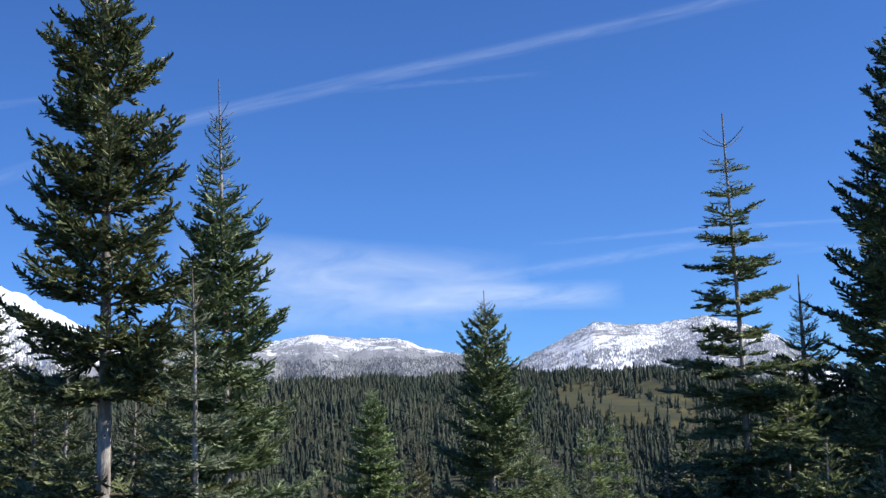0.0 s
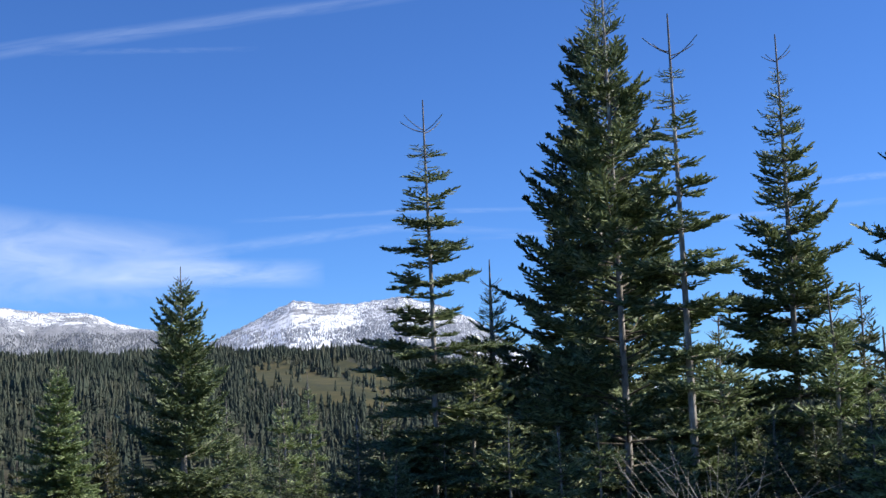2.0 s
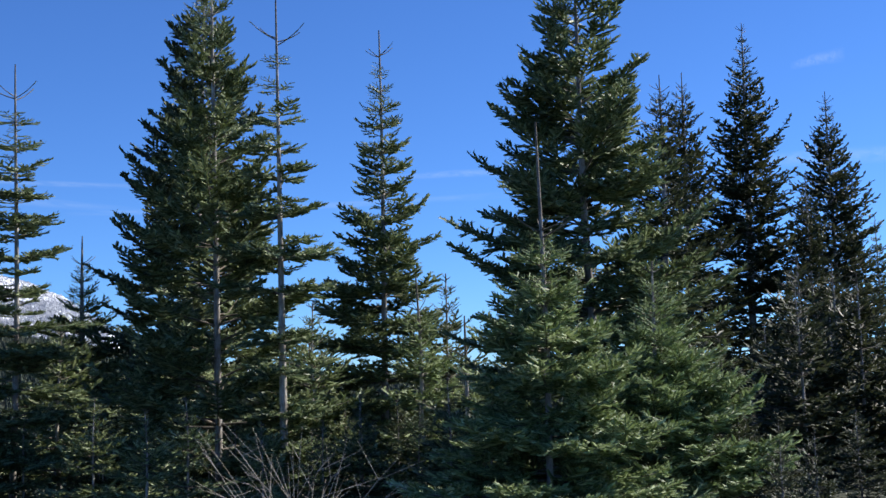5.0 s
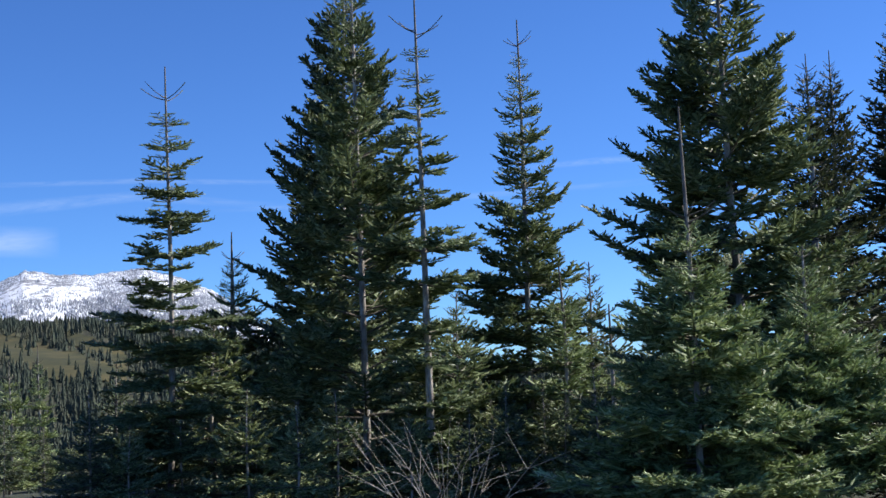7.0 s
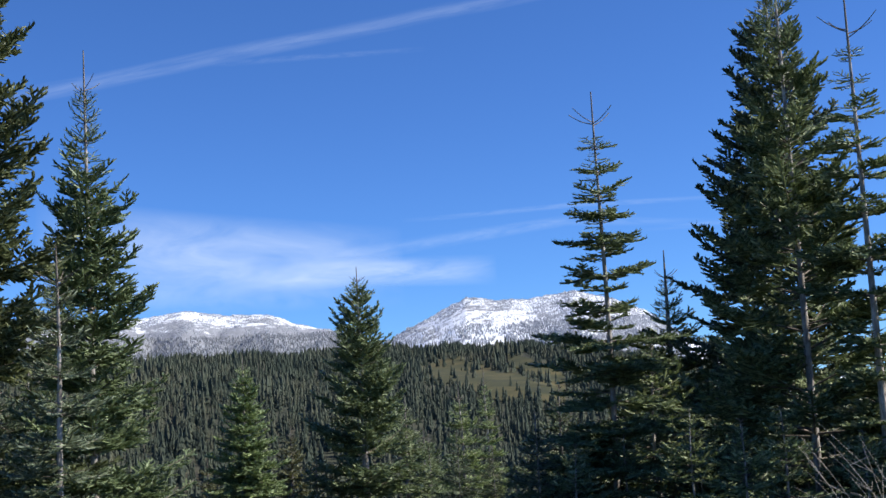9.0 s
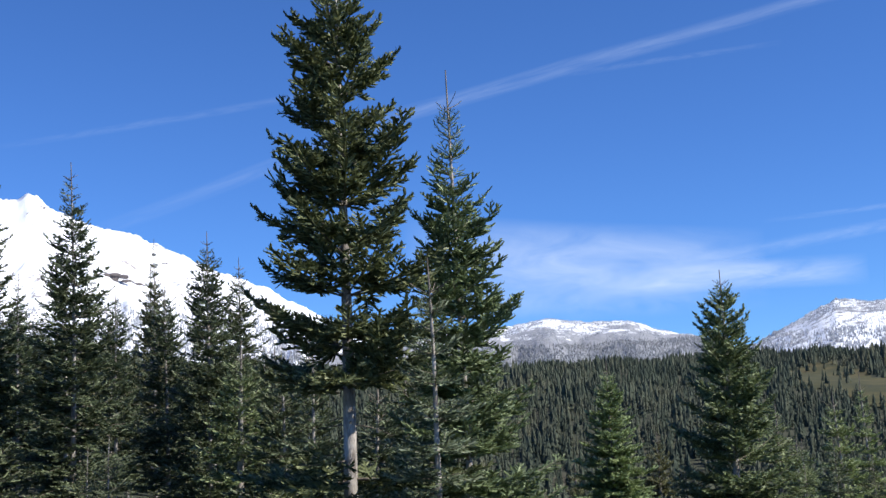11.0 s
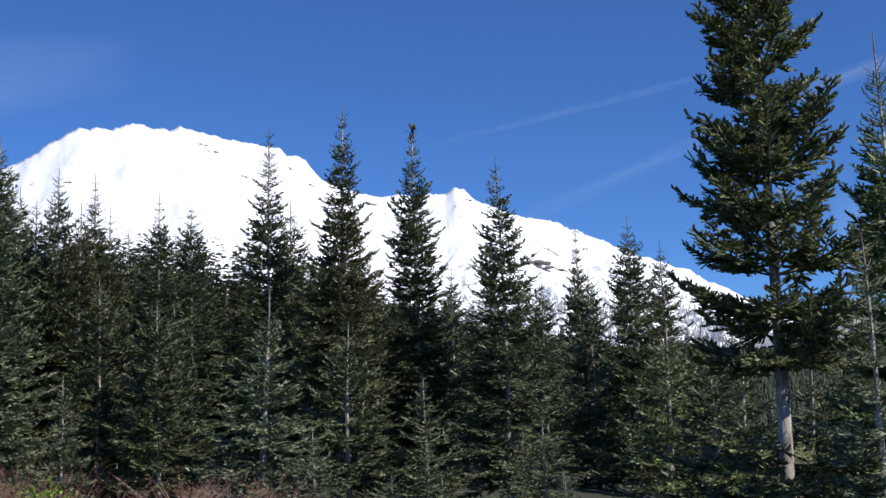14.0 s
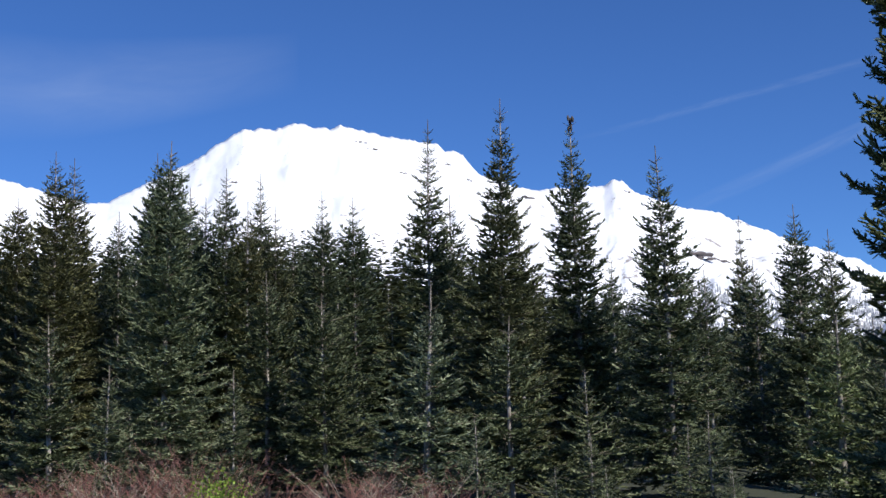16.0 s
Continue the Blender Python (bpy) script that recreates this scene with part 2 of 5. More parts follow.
def tubes(paths, radii, sides):
    """Tapered tubes along paths (n, k, 3) with radii (n, k): vertices and quads."""
    paths, radii = np.asarray(paths, float), np.asarray(radii, float)
    n, k, _ = paths.shape
    tan = np.gradient(paths, axis=1)
    tan /= np.linalg.norm(tan, axis=2, keepdims=True) + 1e-9
    ref = np.where(np.abs(tan[..., 2:3]) > 0.9, np.array([1.0, 0, 0]), np.array([0, 0, 1.0]))
    u = np.cross(tan, ref)
    u /= np.linalg.norm(u, axis=2, keepdims=True) + 1e-9
    v = np.cross(tan, u)
    a = np.arange(sides) * 2 * math.pi / sides
    ring = u[:, :, None, :] * np.cos(a)[:, None] + v[:, :, None, :] * np.sin(a)[:, None]
    verts = (paths[:, :, None, :] + ring * radii[:, :, None, None]).reshape(-1, 3)
    i, j, s = np.meshgrid(np.arange(n), np.arange(k - 1), np.arange(sides), indexing="ij")
    s2 = (s + 1) % sides
    base = i * k * sides
    faces = np.stack([base + j * sides + s, base + j * sides + s2, base + (j + 1) * sides + s2, base + (j + 1) * sides + s], -1).reshape(-1, 4)
    return verts, faces


def shoot_tris(p0, p1, thick, step, rng, least=3):
    """Fir shoots from p0 to p1: blunt brushes of needles, folded down to both sides with a row standing up, and single needles round them."""
    d = p1 - p0
    size = np.linalg.norm(d, axis=1)
    t = d / (size[:, None] + 1e-9)
    s = np.cross(t, np.array([0, 0, 1.0]))
    s /= np.linalg.norm(s, axis=1, keepdims=True) + 1e-6
    nrm = np.cross(s, t)
    r = thick * np.clip(size / 0.12, 0.5, 1.0) * (0.8 + 0.4 * rng.random(len(size)))
    roll = rng.normal(size=(len(size), 1)) * 0.5
    s, nrm = s * np.cos(roll) + nrm * np.sin(roll), nrm * np.cos(roll) - s * np.sin(roll)
    r1 = r[:, None]
    out, low = s * (r1 * 0.9), nrm * (r1 * 0.7)
    base, tip = p0 - t * 0.01, p1 + t * (0.25 * r1)
    if least:
        a, b = p0 + d * 0.1, p0 + d * (0.76 + 0.12 * rng.random((len(size), 1)))
        l1, l2, q1, q2 = a + out * 0.85 - low, b + out - low, a - out * 0.85 - low, b - out - low
        sides = ((base, l1, l2), (base, l2, tip), (base, tip, q2), (base, q2, q1))
    else:
        m = p0 + d * (0.4 + 0.25 * rng.random((len(size), 1)))
        sides = ((base, m + out * 1.2 - low, tip), (base, tip, m - out * 1.2 - low))
    body = np.concatenate([np.stack(f, 1) for f in sides])
    count = np.maximum(least, np.ceil(size / step)).astype(int) if least else np.zeros(len(size), int)
    own = np.repeat(np.arange(len(size)), count)
    f = 0.08 + 0.92 * rng.random(len(own))
    q = rng.random(len(own)) * 6.283
    way = s[own] * np.cos(q)[:, None] + nrm[own] * (np.sin(q) * 0.85 + 0.15)[:, None]
    at = p0[own] + d[own] * f[:, None] + way * (r[own] * 0.3)[:, None]
    ln = (r[own] * 0.9 + 0.014) * (0.75 + 0.5 * rng.random(len(own)))
    end = at + way * ln[:, None] + t[own] * (ln * 0.8)[:, None]
    wide = t[own] * (0.27 * r[own])[:, None]
    return np.concatenate([body, np.stack([at - wide, at + wide, end], 1)]).reshape(-1, 3)


def fir(x, y, top, lean, outline, label, mat=None, step=0.055, gap=0.32, per=7, between=8, rise=(42, 14, -8), twig=0.085,
        trunk=0.1, bare=-99.0, leader=0.5, sparse=0.0, seed=1, group="", fullness=1.0, puff=0.19, thick=0.03, arm=0.28, curl=0.28, fuzz=3, extra=(), skirt=-99.0, dense=1.2, inner=0.06, cones=0, open_side=0.0):
    """A fir at (x, y) with its tip at height top. outline: (height, crown radius) pairs from the tip down. gap: between whorls.
    rise: slope of the limbs in degrees at the tip, halfway and at the foot. bare: height below which only dead stubs stay.
    open_side: share of boughs lost towards the clearing and the sun, where the trunk shows."""
    rng = np.random.default_rng(seed + int(abs(x) * 977 + abs(y) * 131))
    foot = ground_height(x, y)
    mat = mat or NEEDLES
    hs = np.array([top] + [h for h, r in outline] + [foot - 0.5])
    rs = np.array([0.02] + [r for h, r in outline] + [outline[-1][1] + 0.16 * max(0.3, outline[-1][0] - foot)])
    radius = lambda h: np.interp(-h, -hs, rs)
    tall = top - foot
    wob = rng.normal(size=4) * 0.02

    def axis(h):
        f = (np.asarray(h, float) - foot) / tall
        bx = x + lean[0] * np.asarray(h) + wob[0] * np.sin(f * 5 + wob[1] * 90)
        by = y + lean[1] * np.asarray(h) + wob[2] * np.sin(f * 4 + wob[3] * 90)
        return np.stack([bx, by, np.asarray(h, float)], -1)

    def trunk_r(h):
        return 0.008 + (trunk - 0.008) * np.clip((top - h) / tall, 0, 1) ** 0.85

    # trunk
    zs = np.concatenate([[foot - 0.3], np.linspace(foot, top, 30)])
    rad = trunk_r(zs)
    rad[:2] *= 1.15
    tv, tf = tubes(axis(zs)[None], rad[None], 10)

    # limbs: whorls with shorter limbs between them
    z = top - leader
    starts, ways, lens = [], [], []
    first, topmost = True, z
    while z > foot + 0.25:
        f = (top - z) / tall
        n = per if not first else 4
        spin = rng.random() * 6.28
        for k in range(n):
            starts.append(z + rng.normal() * 0.02); ways.append(spin + k * 6.283 / n + rng.normal() * 0.18); lens.append(0.85 + 0.3 * rng.random())
        if not first:
            for k in range(between if f > 0.14 else between // 3):
                starts.append(z + gap * (0.15 + 0.7 * rng.random())); ways.append(rng.random() * 6.28); lens.append(0.45 + 0.45 * rng.random())
        first = False
        z -= gap * (0.8 + 0.4 * rng.random()) * (0.75 + 0.5 * min(1, f * 2))
    for h, way, length, up in extra:
        starts.append(h); ways.append(radians(way)); lens.append(length)
    starts, ways, lens = np.array(starts), np.array(ways), np.array(lens)
    f = (top - starts) / tall
    slope = np.radians(np.interp(f, [0, 0.5, 1], rise) + rng.normal(size=len(f)) * 6)
    reach = radius(starts)
    for _ in range(3):
        reach = 0.5 * reach + 0.5 * radius(starts + reach * lens * (np.tan(slope) + curl - 0.2))
    reach *= np.interp(f, [0.0, 0.18, 0.4, 1.0], [0.85, 1.0, 1.06, 1.2])
    size = lens * reach * (1 + 0.07 * rng.normal(size=len(f))) / np.cos(slope) * 1.04
    size = np.maximum(size, 0.05)
    crown_top = starts > topmost - 0.08
    size[crown_top] = arm * (0.8 + 0.4 * rng.random(crown_top.sum()))
    slope[crown_top] = np.radians(12 + 8 * rng.random(crown_top.sum()))
    live = (starts > bare) | (starts < skirt)
    for k, (h, way, length, up) in enumerate(extra):
        i = len(starts) - len(extra) + k
        size[i], slope[i], live[i] = length, radians(up), True
    dead = ~live & (rng.random(len(f)) < 0.4)
    keep = live & (rng.random(len(f)) >= sparse)
    facing = (np.cos(ways - math.atan2(-y, -x)) > 0.9) | (np.cos(ways - math.atan2(sun_way.y, sun_way.x)) > 0.8)
    keep &= ~(facing & ~crown_top & (rng.random(len(f)) < open_side))
    keep[len(f) - len(extra):] = True
    u = np.linspace(0, 1, 6)

    def curve(sel, length, droop, upturn):
        dx, dy = np.cos(ways[sel]), np.sin(ways[sel])
        base = axis(starts[sel])
        out = length[:, None] * u * np.cos(slope[sel])[:, None]
        hgt = length[:, None] * (np.sin(slope[sel])[:, None] * u - droop * u ** 2 + upturn * u ** 3)
        return np.stack([base[:, 0:1] + dx[:, None] * out, base[:, 1:2] + dy[:, None] * out, base[:, 2:3] + hgt], -1)

    paths = curve(keep, size[keep], 0.2, curl)
    young = crown_top[keep]
    paths[young] = curve(keep, size[keep], -0.05, 0.0)[young]
    paths[young, :, 2] += (size[keep][young, None] * 0.2 * u ** 2.2)
    L = size[keep]
    lr = np.minimum(0.004 + 0.009 * L, 0.55 * trunk_r(starts[keep]))
    lr[young] = 0.0085
    bv, bf = tubes(paths, lr[:, None] * (1 - np.where(young, 0.45, 0.8)[:, None] * u), 4)
    # shoots: the limb's own outer length, twigs to both sides, and twiglets on long twigs
    grown = paths[~young]
    P0, P1 = [grown[:, i] for i in range(1, 5)], [grown[:, i + 1] for i in range(1, 5)]
    P0, P1 = [np.concatenate(P0)], [np.concatenate(P1)]
    bulk = np.clip(L / 0.65, 0.42, 1.0)
    TH = [np.tile(bulk[~young], 4)]
    nt = np.where(young, 0, np.maximum(4, (L / twig * dense).astype(int)))
    own = np.repeat(np.arange(len(L)), nt)
    k = np.arange(len(own)) - (np.cumsum(nt) - nt)[own]
    uu = inner + (0.98 - inner) * (k + rng.random(len(own)) * 0.9) / nt[own]
    seg = np.clip((uu * 5).astype(int), 0, 4)
    w = (uu * 5 - seg)[:, None]
    at = paths[own, seg] * (1 - w) + paths[own, seg + 1] * w
    tan = paths[own, seg + 1] - paths[own, seg]
    tan /= np.linalg.norm(tan, axis=1, keepdims=True) + 1e-9
    side = np.cross(tan, [0, 0, 1.0])
    side /= np.linalg.norm(side, axis=1, keepdims=True) + 1e-6
    sgn = np.where(k % 2 == 0, 1.0, -1.0)[:, None]
    ang = np.radians(40 + 18 * rng.random((len(own), 1)))
    way = tan * np.cos(ang) + side * sgn * np.sin(ang)
    way[:, 2] += puff * rng.normal(size=len(own)) + 0.03
    ls = (np.minimum(0.46 * L[own], 0.62) * (1 - uu) ** 0.75 * (0.65 + 0.6 * rng.random(len(own))) + 0.06) * fullness
    end = at + way * ls[:, None]
    P0.append(at); P1.append(end); TH.append(bulk[own])
    big = np.flatnonzero(ls > 0.17)
    if len(big):
        m = np.maximum(3, (ls[big] * dense / (twig * 1.05)).astype(int))
        o2 = np.repeat(big, m)
        k2 = np.arange(len(o2)) - np.repeat(np.cumsum(m) - m, m)
        v = 0.22 + 0.7 * (k2 + rng.random(len(o2)) * 0.8) / np.repeat(m, m)
        a2 = at[o2] + (end - at)[o2] * v[:, None]
        t2 = (end - at)[o2] / ls[o2][:, None]
        s2 = np.cross(t2, [0, 0, 1.0])
        s2 /= np.linalg.norm(s2, axis=1, keepdims=True) + 1e-6
        g2 = np.where(k2 % 2 == 0, 1.0, -1.0)[:, None]
        way2 = t2 * 0.72 + s2 * g2 * 0.7
        way2[:, 2] += 1.1 * puff * rng.normal(size=len(o2))
        P0.append(a2); P1.append(a2 + way2 * (0.42 * ls[o2] * (1 - v) + 0.045)[:, None]); TH.append(bulk[own[o2]])
    # the leader and its topmost arms carry only thin short needles
    lead = axis(np.linspace(top - leader * 1.6, top, 12))
    thin0, thin1 = np.concatenate([lead[:-1], paths[young][:, :-1].reshape(-1, 3)]), np.concatenate([lead[1:], paths[young][:, 1:].reshape(-1, 3)])
    tris = np.concatenate([shoot_tris(np.concatenate(P0), np.concatenate(P1), thick * np.concatenate(TH), step, rng, fuzz), shoot_tris(thin0, thin1, min(0.012, thick * 0.4), step, rng, max(1, fuzz))])

    tree = new("fir_tree")
    tree.location = (x, y, foot)
    here = np.array([x, y, foot])
    stem = part("trunk", mesh_from("trunk", tv - here, tf, BARK, True), tree)
    lz = np.linspace(top - leader * 1.5, top + 0.01, 6)
    lv, lf = tubes(axis(lz)[None], (trunk_r(lz) + 0.0012)[None], 6)
    part("leader", mesh_from("leader", lv - here, lf, LIMB, True), tree, "thin bare leader shoot at the tip")
    for k in np.flatnonzero(dead):
        bough = curve(np.array([k]), size[[k]] * 0.5, 0.25, 0.0)
        dv, df = tubes(bough, 0.011 * (1 - 0.7 * u)[None], 4)
        part("dead_limb", mesh_from("dead_limb", dv - here, df, LIMB, True), stem, "bare dead limb")
    wood = np.concatenate([bf[:, [0, 1, 2]], bf[:, [0, 2, 3]]])
    me = mesh_from("crown", np.concatenate([bv, tris]) - here, np.concatenate([wood, np.arange(len(tris)).reshape(-1, 3) + len(bv)]), LIMB)
    me.materials.append(mat)
    me.polygons.foreach_set("material_index", np.repeat([0, 1], [len(wood), len(tris) // 3]).astype(np.int32))
    part("crown", me, tree)
    if cones:
        bm = bmesh.new()
        for k in range(cones):
            spot = Vector(axis(top - 0.04 - 0.34 * rng.random())) - Vector(here) + Vector((rng.normal() * 0.05, rng.normal() * 0.05, 0.05))
            for v in bmesh.ops.create_uvsphere(bm, u_segments=8, v_segments=7, radius=1.0)["verts"]:
                v.co = spot + Vector((v.co.x * 0.033, v.co.y * 0.033, v.co.z * 0.085))
        me = bpy.data.meshes.new("cones")
        bm.to_mesh(me)
        bm.free()
        me.materials.append(CONE)
        part("cones", me, tree, "dark upright cones crowding the tip")
    return tagged(tree, label, "fir tree", group)


# ---- the lie of the land ----
def smooth(a, b, v):
    t = np.clip((np.asarray(v, float) - a) / (b - a), 0, 1)
    return t * t * (3 - 2 * t)


def ridge_line(turn):
    """Slope (degrees) up to the wooded ridge, by direction (degrees to the left)."""
    return np.interp(turn, [-60, -45, -38, -30, -23, -15, -10, -3, 7, 15, 19, 25, 30, 60, 80], [-1.3, -1.3, -0.7, -0.05, 0.3, 1.8, 2.66, 2.68, 2.74, 2.9, 3.1, 3.6, 4.1, 5.0, 2.0])


RIDGE = 1500.0


def ground_height(x, y):
    x, y = np.asarray(x, float), np.asarray(y, float)
    r, turn = np.hypot(x, y), np.degrees(np.arctan2(-x, y))
    deep = -52.0 * (1 - smooth(12, 27, turn)) * smooth(-150, -60, turn)
    h = deep * (0.6 * smooth(14, 420, r) + 0.4 * np.clip((r - 20) / 400, 0, 1))
    top = RIDGE * np.tan(np.radians(ridge_line(turn))) + EYE_HEIGHT
    top = top * smooth(-150, -70, turn) * (1 - smooth(75, 150, turn))
    h = h + (top - deep) * smooth(300, RIDGE, r)
    h = h - smooth(RIDGE, 2100, r) * 25
    bumps = 7 * np.sin(x * 0.011 + 1.3) * np.sin(y * 0.009 + 0.4) + 3 * np.sin(x * 0.031 + y * 0.017)
    out = h + bumps * smooth(120, 500, r) * 0.7
    return float(out) if out.ndim == 0 else out


def ground():
    turns = np.radians(np.concatenate([np.arange(-62, 70, 0.6), np.arange(70, 298, 6.0)]))
    rs = np.concatenate([[0.0], np.geomspace(1.5, 300, 45), np.arange(320, 2100, 25.0), np.geomspace(2150, 4500, 8)])
    T, R = np.meshgrid(turns, rs)
    X, Y = -np.sin(T) * R, np.cos(T) * R
    V = np.stack([X, Y, ground_height(X, Y)], -1).reshape(-1, 3)
    n, k = len(rs), len(turns)
    i, j = np.meshgrid(np.arange(n - 1), np.arange(k), indexing="ij")
    j2 = (j + 1) % k
    F = np.stack([i * k + j, (i + 1) * k + j, (i + 1) * k + j2, i * k + j2], -1).reshape(-1, 4)
    tagged(new("ground", mesh_from("ground", V, F[:, ::-1], GROUND, True)), "heath and forest floor running down into a wooded valley", "ground", kind="structure")


def mountain(name, label, near, crest_r, back, crest, mat, rough, crag, foot_up, seed, bend=1.0, fine=7, spurs=()):
    """A mountain as a sheet rising from near to a crest and falling behind. crest: (turn, slope) pairs in degrees, from left to right.
    spurs: (turn, half width in degrees, metres) of ribs that stand out from the slope."""
    noise.seed_set(seed)
    turn = np.linspace(crest[0][0], crest[-1][0], int(abs(crest[0][0] - crest[-1][0]) * fine))
    up = np.interp(-turn, [-a for a, b in crest], [b for a, b in crest])
    s = np.concatenate([np.linspace(0, 1, 48), np.linspace(1, 2, 7)[1:]])
    V = np.zeros((len(s), len(turn), 3))
    for j, (a, b) in enumerate(zip(turn, up)):
        ar = radians(a)
        jag = crag * noise.fractal((a * 1.3, seed, 0.0), 0.45, 2.2, 6)
        peak = crest_r * math.tan(radians(b)) + EYE_HEIGHT
        for i, q in enumerate(s):
            r = near + (crest_r - near) * q if q <= 1 else crest_r + (back - crest_r) * (q - 1)
            for turned, wide, out in spurs:
                r -= out * max(0.0, 1 - abs(a + 0.8 * (1 - q) - turned) / wide) * (1 - min(1.0, q)) ** 0.45 * min(1.0, q * 3)
            x, y = -math.sin(ar) * r, math.cos(ar) * r
            low = near * math.tan(radians(foot_up)) - 30
            if q <= 1:
                z = low + (peak - low) * (0.15 * q + 0.85 * q ** bend)
                amp = rough * min(1, q * 4)
                z += jag * max(0.0, (q - 0.9) / 0.1) ** 2
            else:
                z = peak + jag + (0 - peak) * (q - 1) ** 1.2
                amp = 0
            if amp:
                z += amp * (1 - q) ** 0.6 * (noise.ridged_multi_fractal((a * 0.22 + q * 1.6, q * 1.4, seed), 0.9, 2.1, 5, 1.0, 2.0) - 1.1)
                z += 0.6 * amp * (1 - q) ** 0.5 * noise.fractal((x * 0.005, y * 0.005, seed), 0.7, 2.1, 5)
            V[i, j] = (x, y, z)
    n, k = V.shape[:2]
    i, j = np.meshgrid(np.arange(n - 1), np.arange(k - 1), indexing="ij")
    F = np.stack([i * k + j, i * k + j + 1, (i + 1) * k + j + 1, (i + 1) * k + j], -1).reshape(-1, 4)
    ob = new(name, mesh_from(name, V.reshape(-1, 3), F[:, ::-1], mat, True))
    tagged(ob, label, "mountain", kind="structure")
    return V


ground()
BIG_SHAPE = mountain("mountain", "huge snow-covered volcano in full sun with a jagged summit ridge", 2300, 4150, 4480,
         [(75, 9), (66, 10.5), (60, 12), (57.3, 11.7), (53.7, 10.75), (52.8, 10.8), (50.8, 11.8), (49.2, 12.6), (47.2, 13.9), (46.6, 14.2), (45.1, 14.2), (44.3, 14.5), (42.6, 14.2), (42.1, 14.4), (39.5, 13.7),
          (38.6, 13.65), (38.35, 13.45), (37.5, 13.45), (37.2, 13.1), (36.4, 12.95), (36.1, 12.5), (35.6, 11.95), (33.5, 11.2), (29.9, 11.15), (29.4, 11.4), (29.0, 11.4), (28.4, 10.8), (26.5, 10.05), (24.6, 9.6), (21.6, 8.2), (18.8, 7.1), (16.2, 5.7), (13, 4.2), (9, 2.5)],
         SNOW_BIG, 55, 8, 2.9, 7, 1.15, 12)
RIDGE_SHAPE = mountain("mountain_ridge", "long snowy ridge with frosted woods below", 2000, 3300, 3900,
         [(17, 4.4), (12, 4.8), (8, 4.95), (6, 5.2), (3.9, 4.95), (2.3, 4.9), (0.8, 4.4), (-0.8, 4.0), (-2, 3.45), (-6, 2.6)], SNOW_RIDGE, 34, 6, 2.0, 3, 0.9, 12, ((6.4, 1.6, 130), (2.6, 1.8, 130), (-0.4, 1.6, 90), (9.5, 1.6, 110)))
PEAK_SHAPE = mountain("mountain_peak", "snowy peak sprinkled with frosted firs", 1900, 3000, 3600,
         [(-0.5, 2.4), (-2.9, 3.4), (-4.1, 4.0), (-5.7, 4.8), (-6.75, 5.3), (-8.2, 5.12), (-9.6, 5.08), (-11.8, 5.35), (-13.5, 4.9), (-15.1, 4.15), (-17, 2.7), (-19, 1.6), (-23.7, 0.75), (-29, 0.2), (-36, 0.0), (-46, -0.1), (-60, -0.1)],
         SNOW_TREED, 13, 4, 1.2, 5, 0.9, 12, ((-8.6, 2.4, 90), (-4.6, 0.9, 30), (-5.9, 0.8, 30), (-11.6, 2.0, 120), (-14.2, 1.4, 70)))


def outcrop(turn, up, wide, high, label, seed):
    """Bare dark rock showing through the snow of the big mountain: a band of broken blocks."""
    p = BIG_SHAPE[:48].reshape(-1, 3)
    d = (np.degrees(np.arctan2(-p[:, 0], p[:, 1])) - turn) ** 2 + (np.degrees(np.arctan2(p[:, 2] - EYE_HEIGHT, np.hypot(p[:, 0], p[:, 1]))) - up) ** 2
    c = p[np.argmin(d)]
    rng = np.random.default_rng(seed)
    bm = bmesh.new()
    right = Vector((math.cos(radians(turn)), math.sin(radians(turn)), 0))
    for k in range(14):
        f = rng.uniform(-1, 1)
        spot = Vector(c) + right * (f * wide / 2) + Vector((0, 0, rng.normal() * high * 0.22 - f * high * 0.25))
        size = rng.uniform(0.5, 1.0) * high * 0.34 * (1 - 0.5 * abs(f))
        made = bmesh.ops.create_icosphere(bm, subdivisions=2, radius=1.0)["verts"]
        for v in made:
            v.co = v.co * (1 + 0.35 * noise.noise(v.co * 1.7 + Vector((k, seed, 0))))
            v.co = spot + Vector((v.co.x * size * 1.9, v.co.y * size * 1.9, v.co.z * size * 0.8))
    me = bpy.data.meshes.new("rock_outcrop")
    bm.to_mesh(me)
    bm.free()
    me.materials.append(ROCK)
    tagged(new("rock_outcrop", me), label, "rock", kind="structure")


ROCK = bark_material("dark_lava_rock", (0.07, 0.06, 0.06), (0.2, 0.17, 0.16))
outcrop(25.62, 7.69, 90, 34, "dark rock band bare of snow on the volcano's flank", 1)
outcrop(24.6, 7.35, 40, 14, "dark rock band bare of snow on the volcano's flank", 2)
for k, (turn, up, wide) in enumerate(((41.3, 13.6, 60), (40.6, 13.3, 44), (47.0, 11.9, 40), (39.2, 12.2, 24), (37.2, 12.5, 34), (36.2, 11.8, 30), (28.9, 10.9, 36), (27.4, 9.9, 28), (23.6, 8.3, 40), (22.2, 7.6, 44), (26.8, 8.6, 30), (21.2, 6.9, 36))):
    outcrop(turn, up, wide, 9, "small dark rock ledge showing through snow", 10 + k)
outcrop(33.35, 10.75, 30, 26, "dark rock under the volcano's ridge", 3)


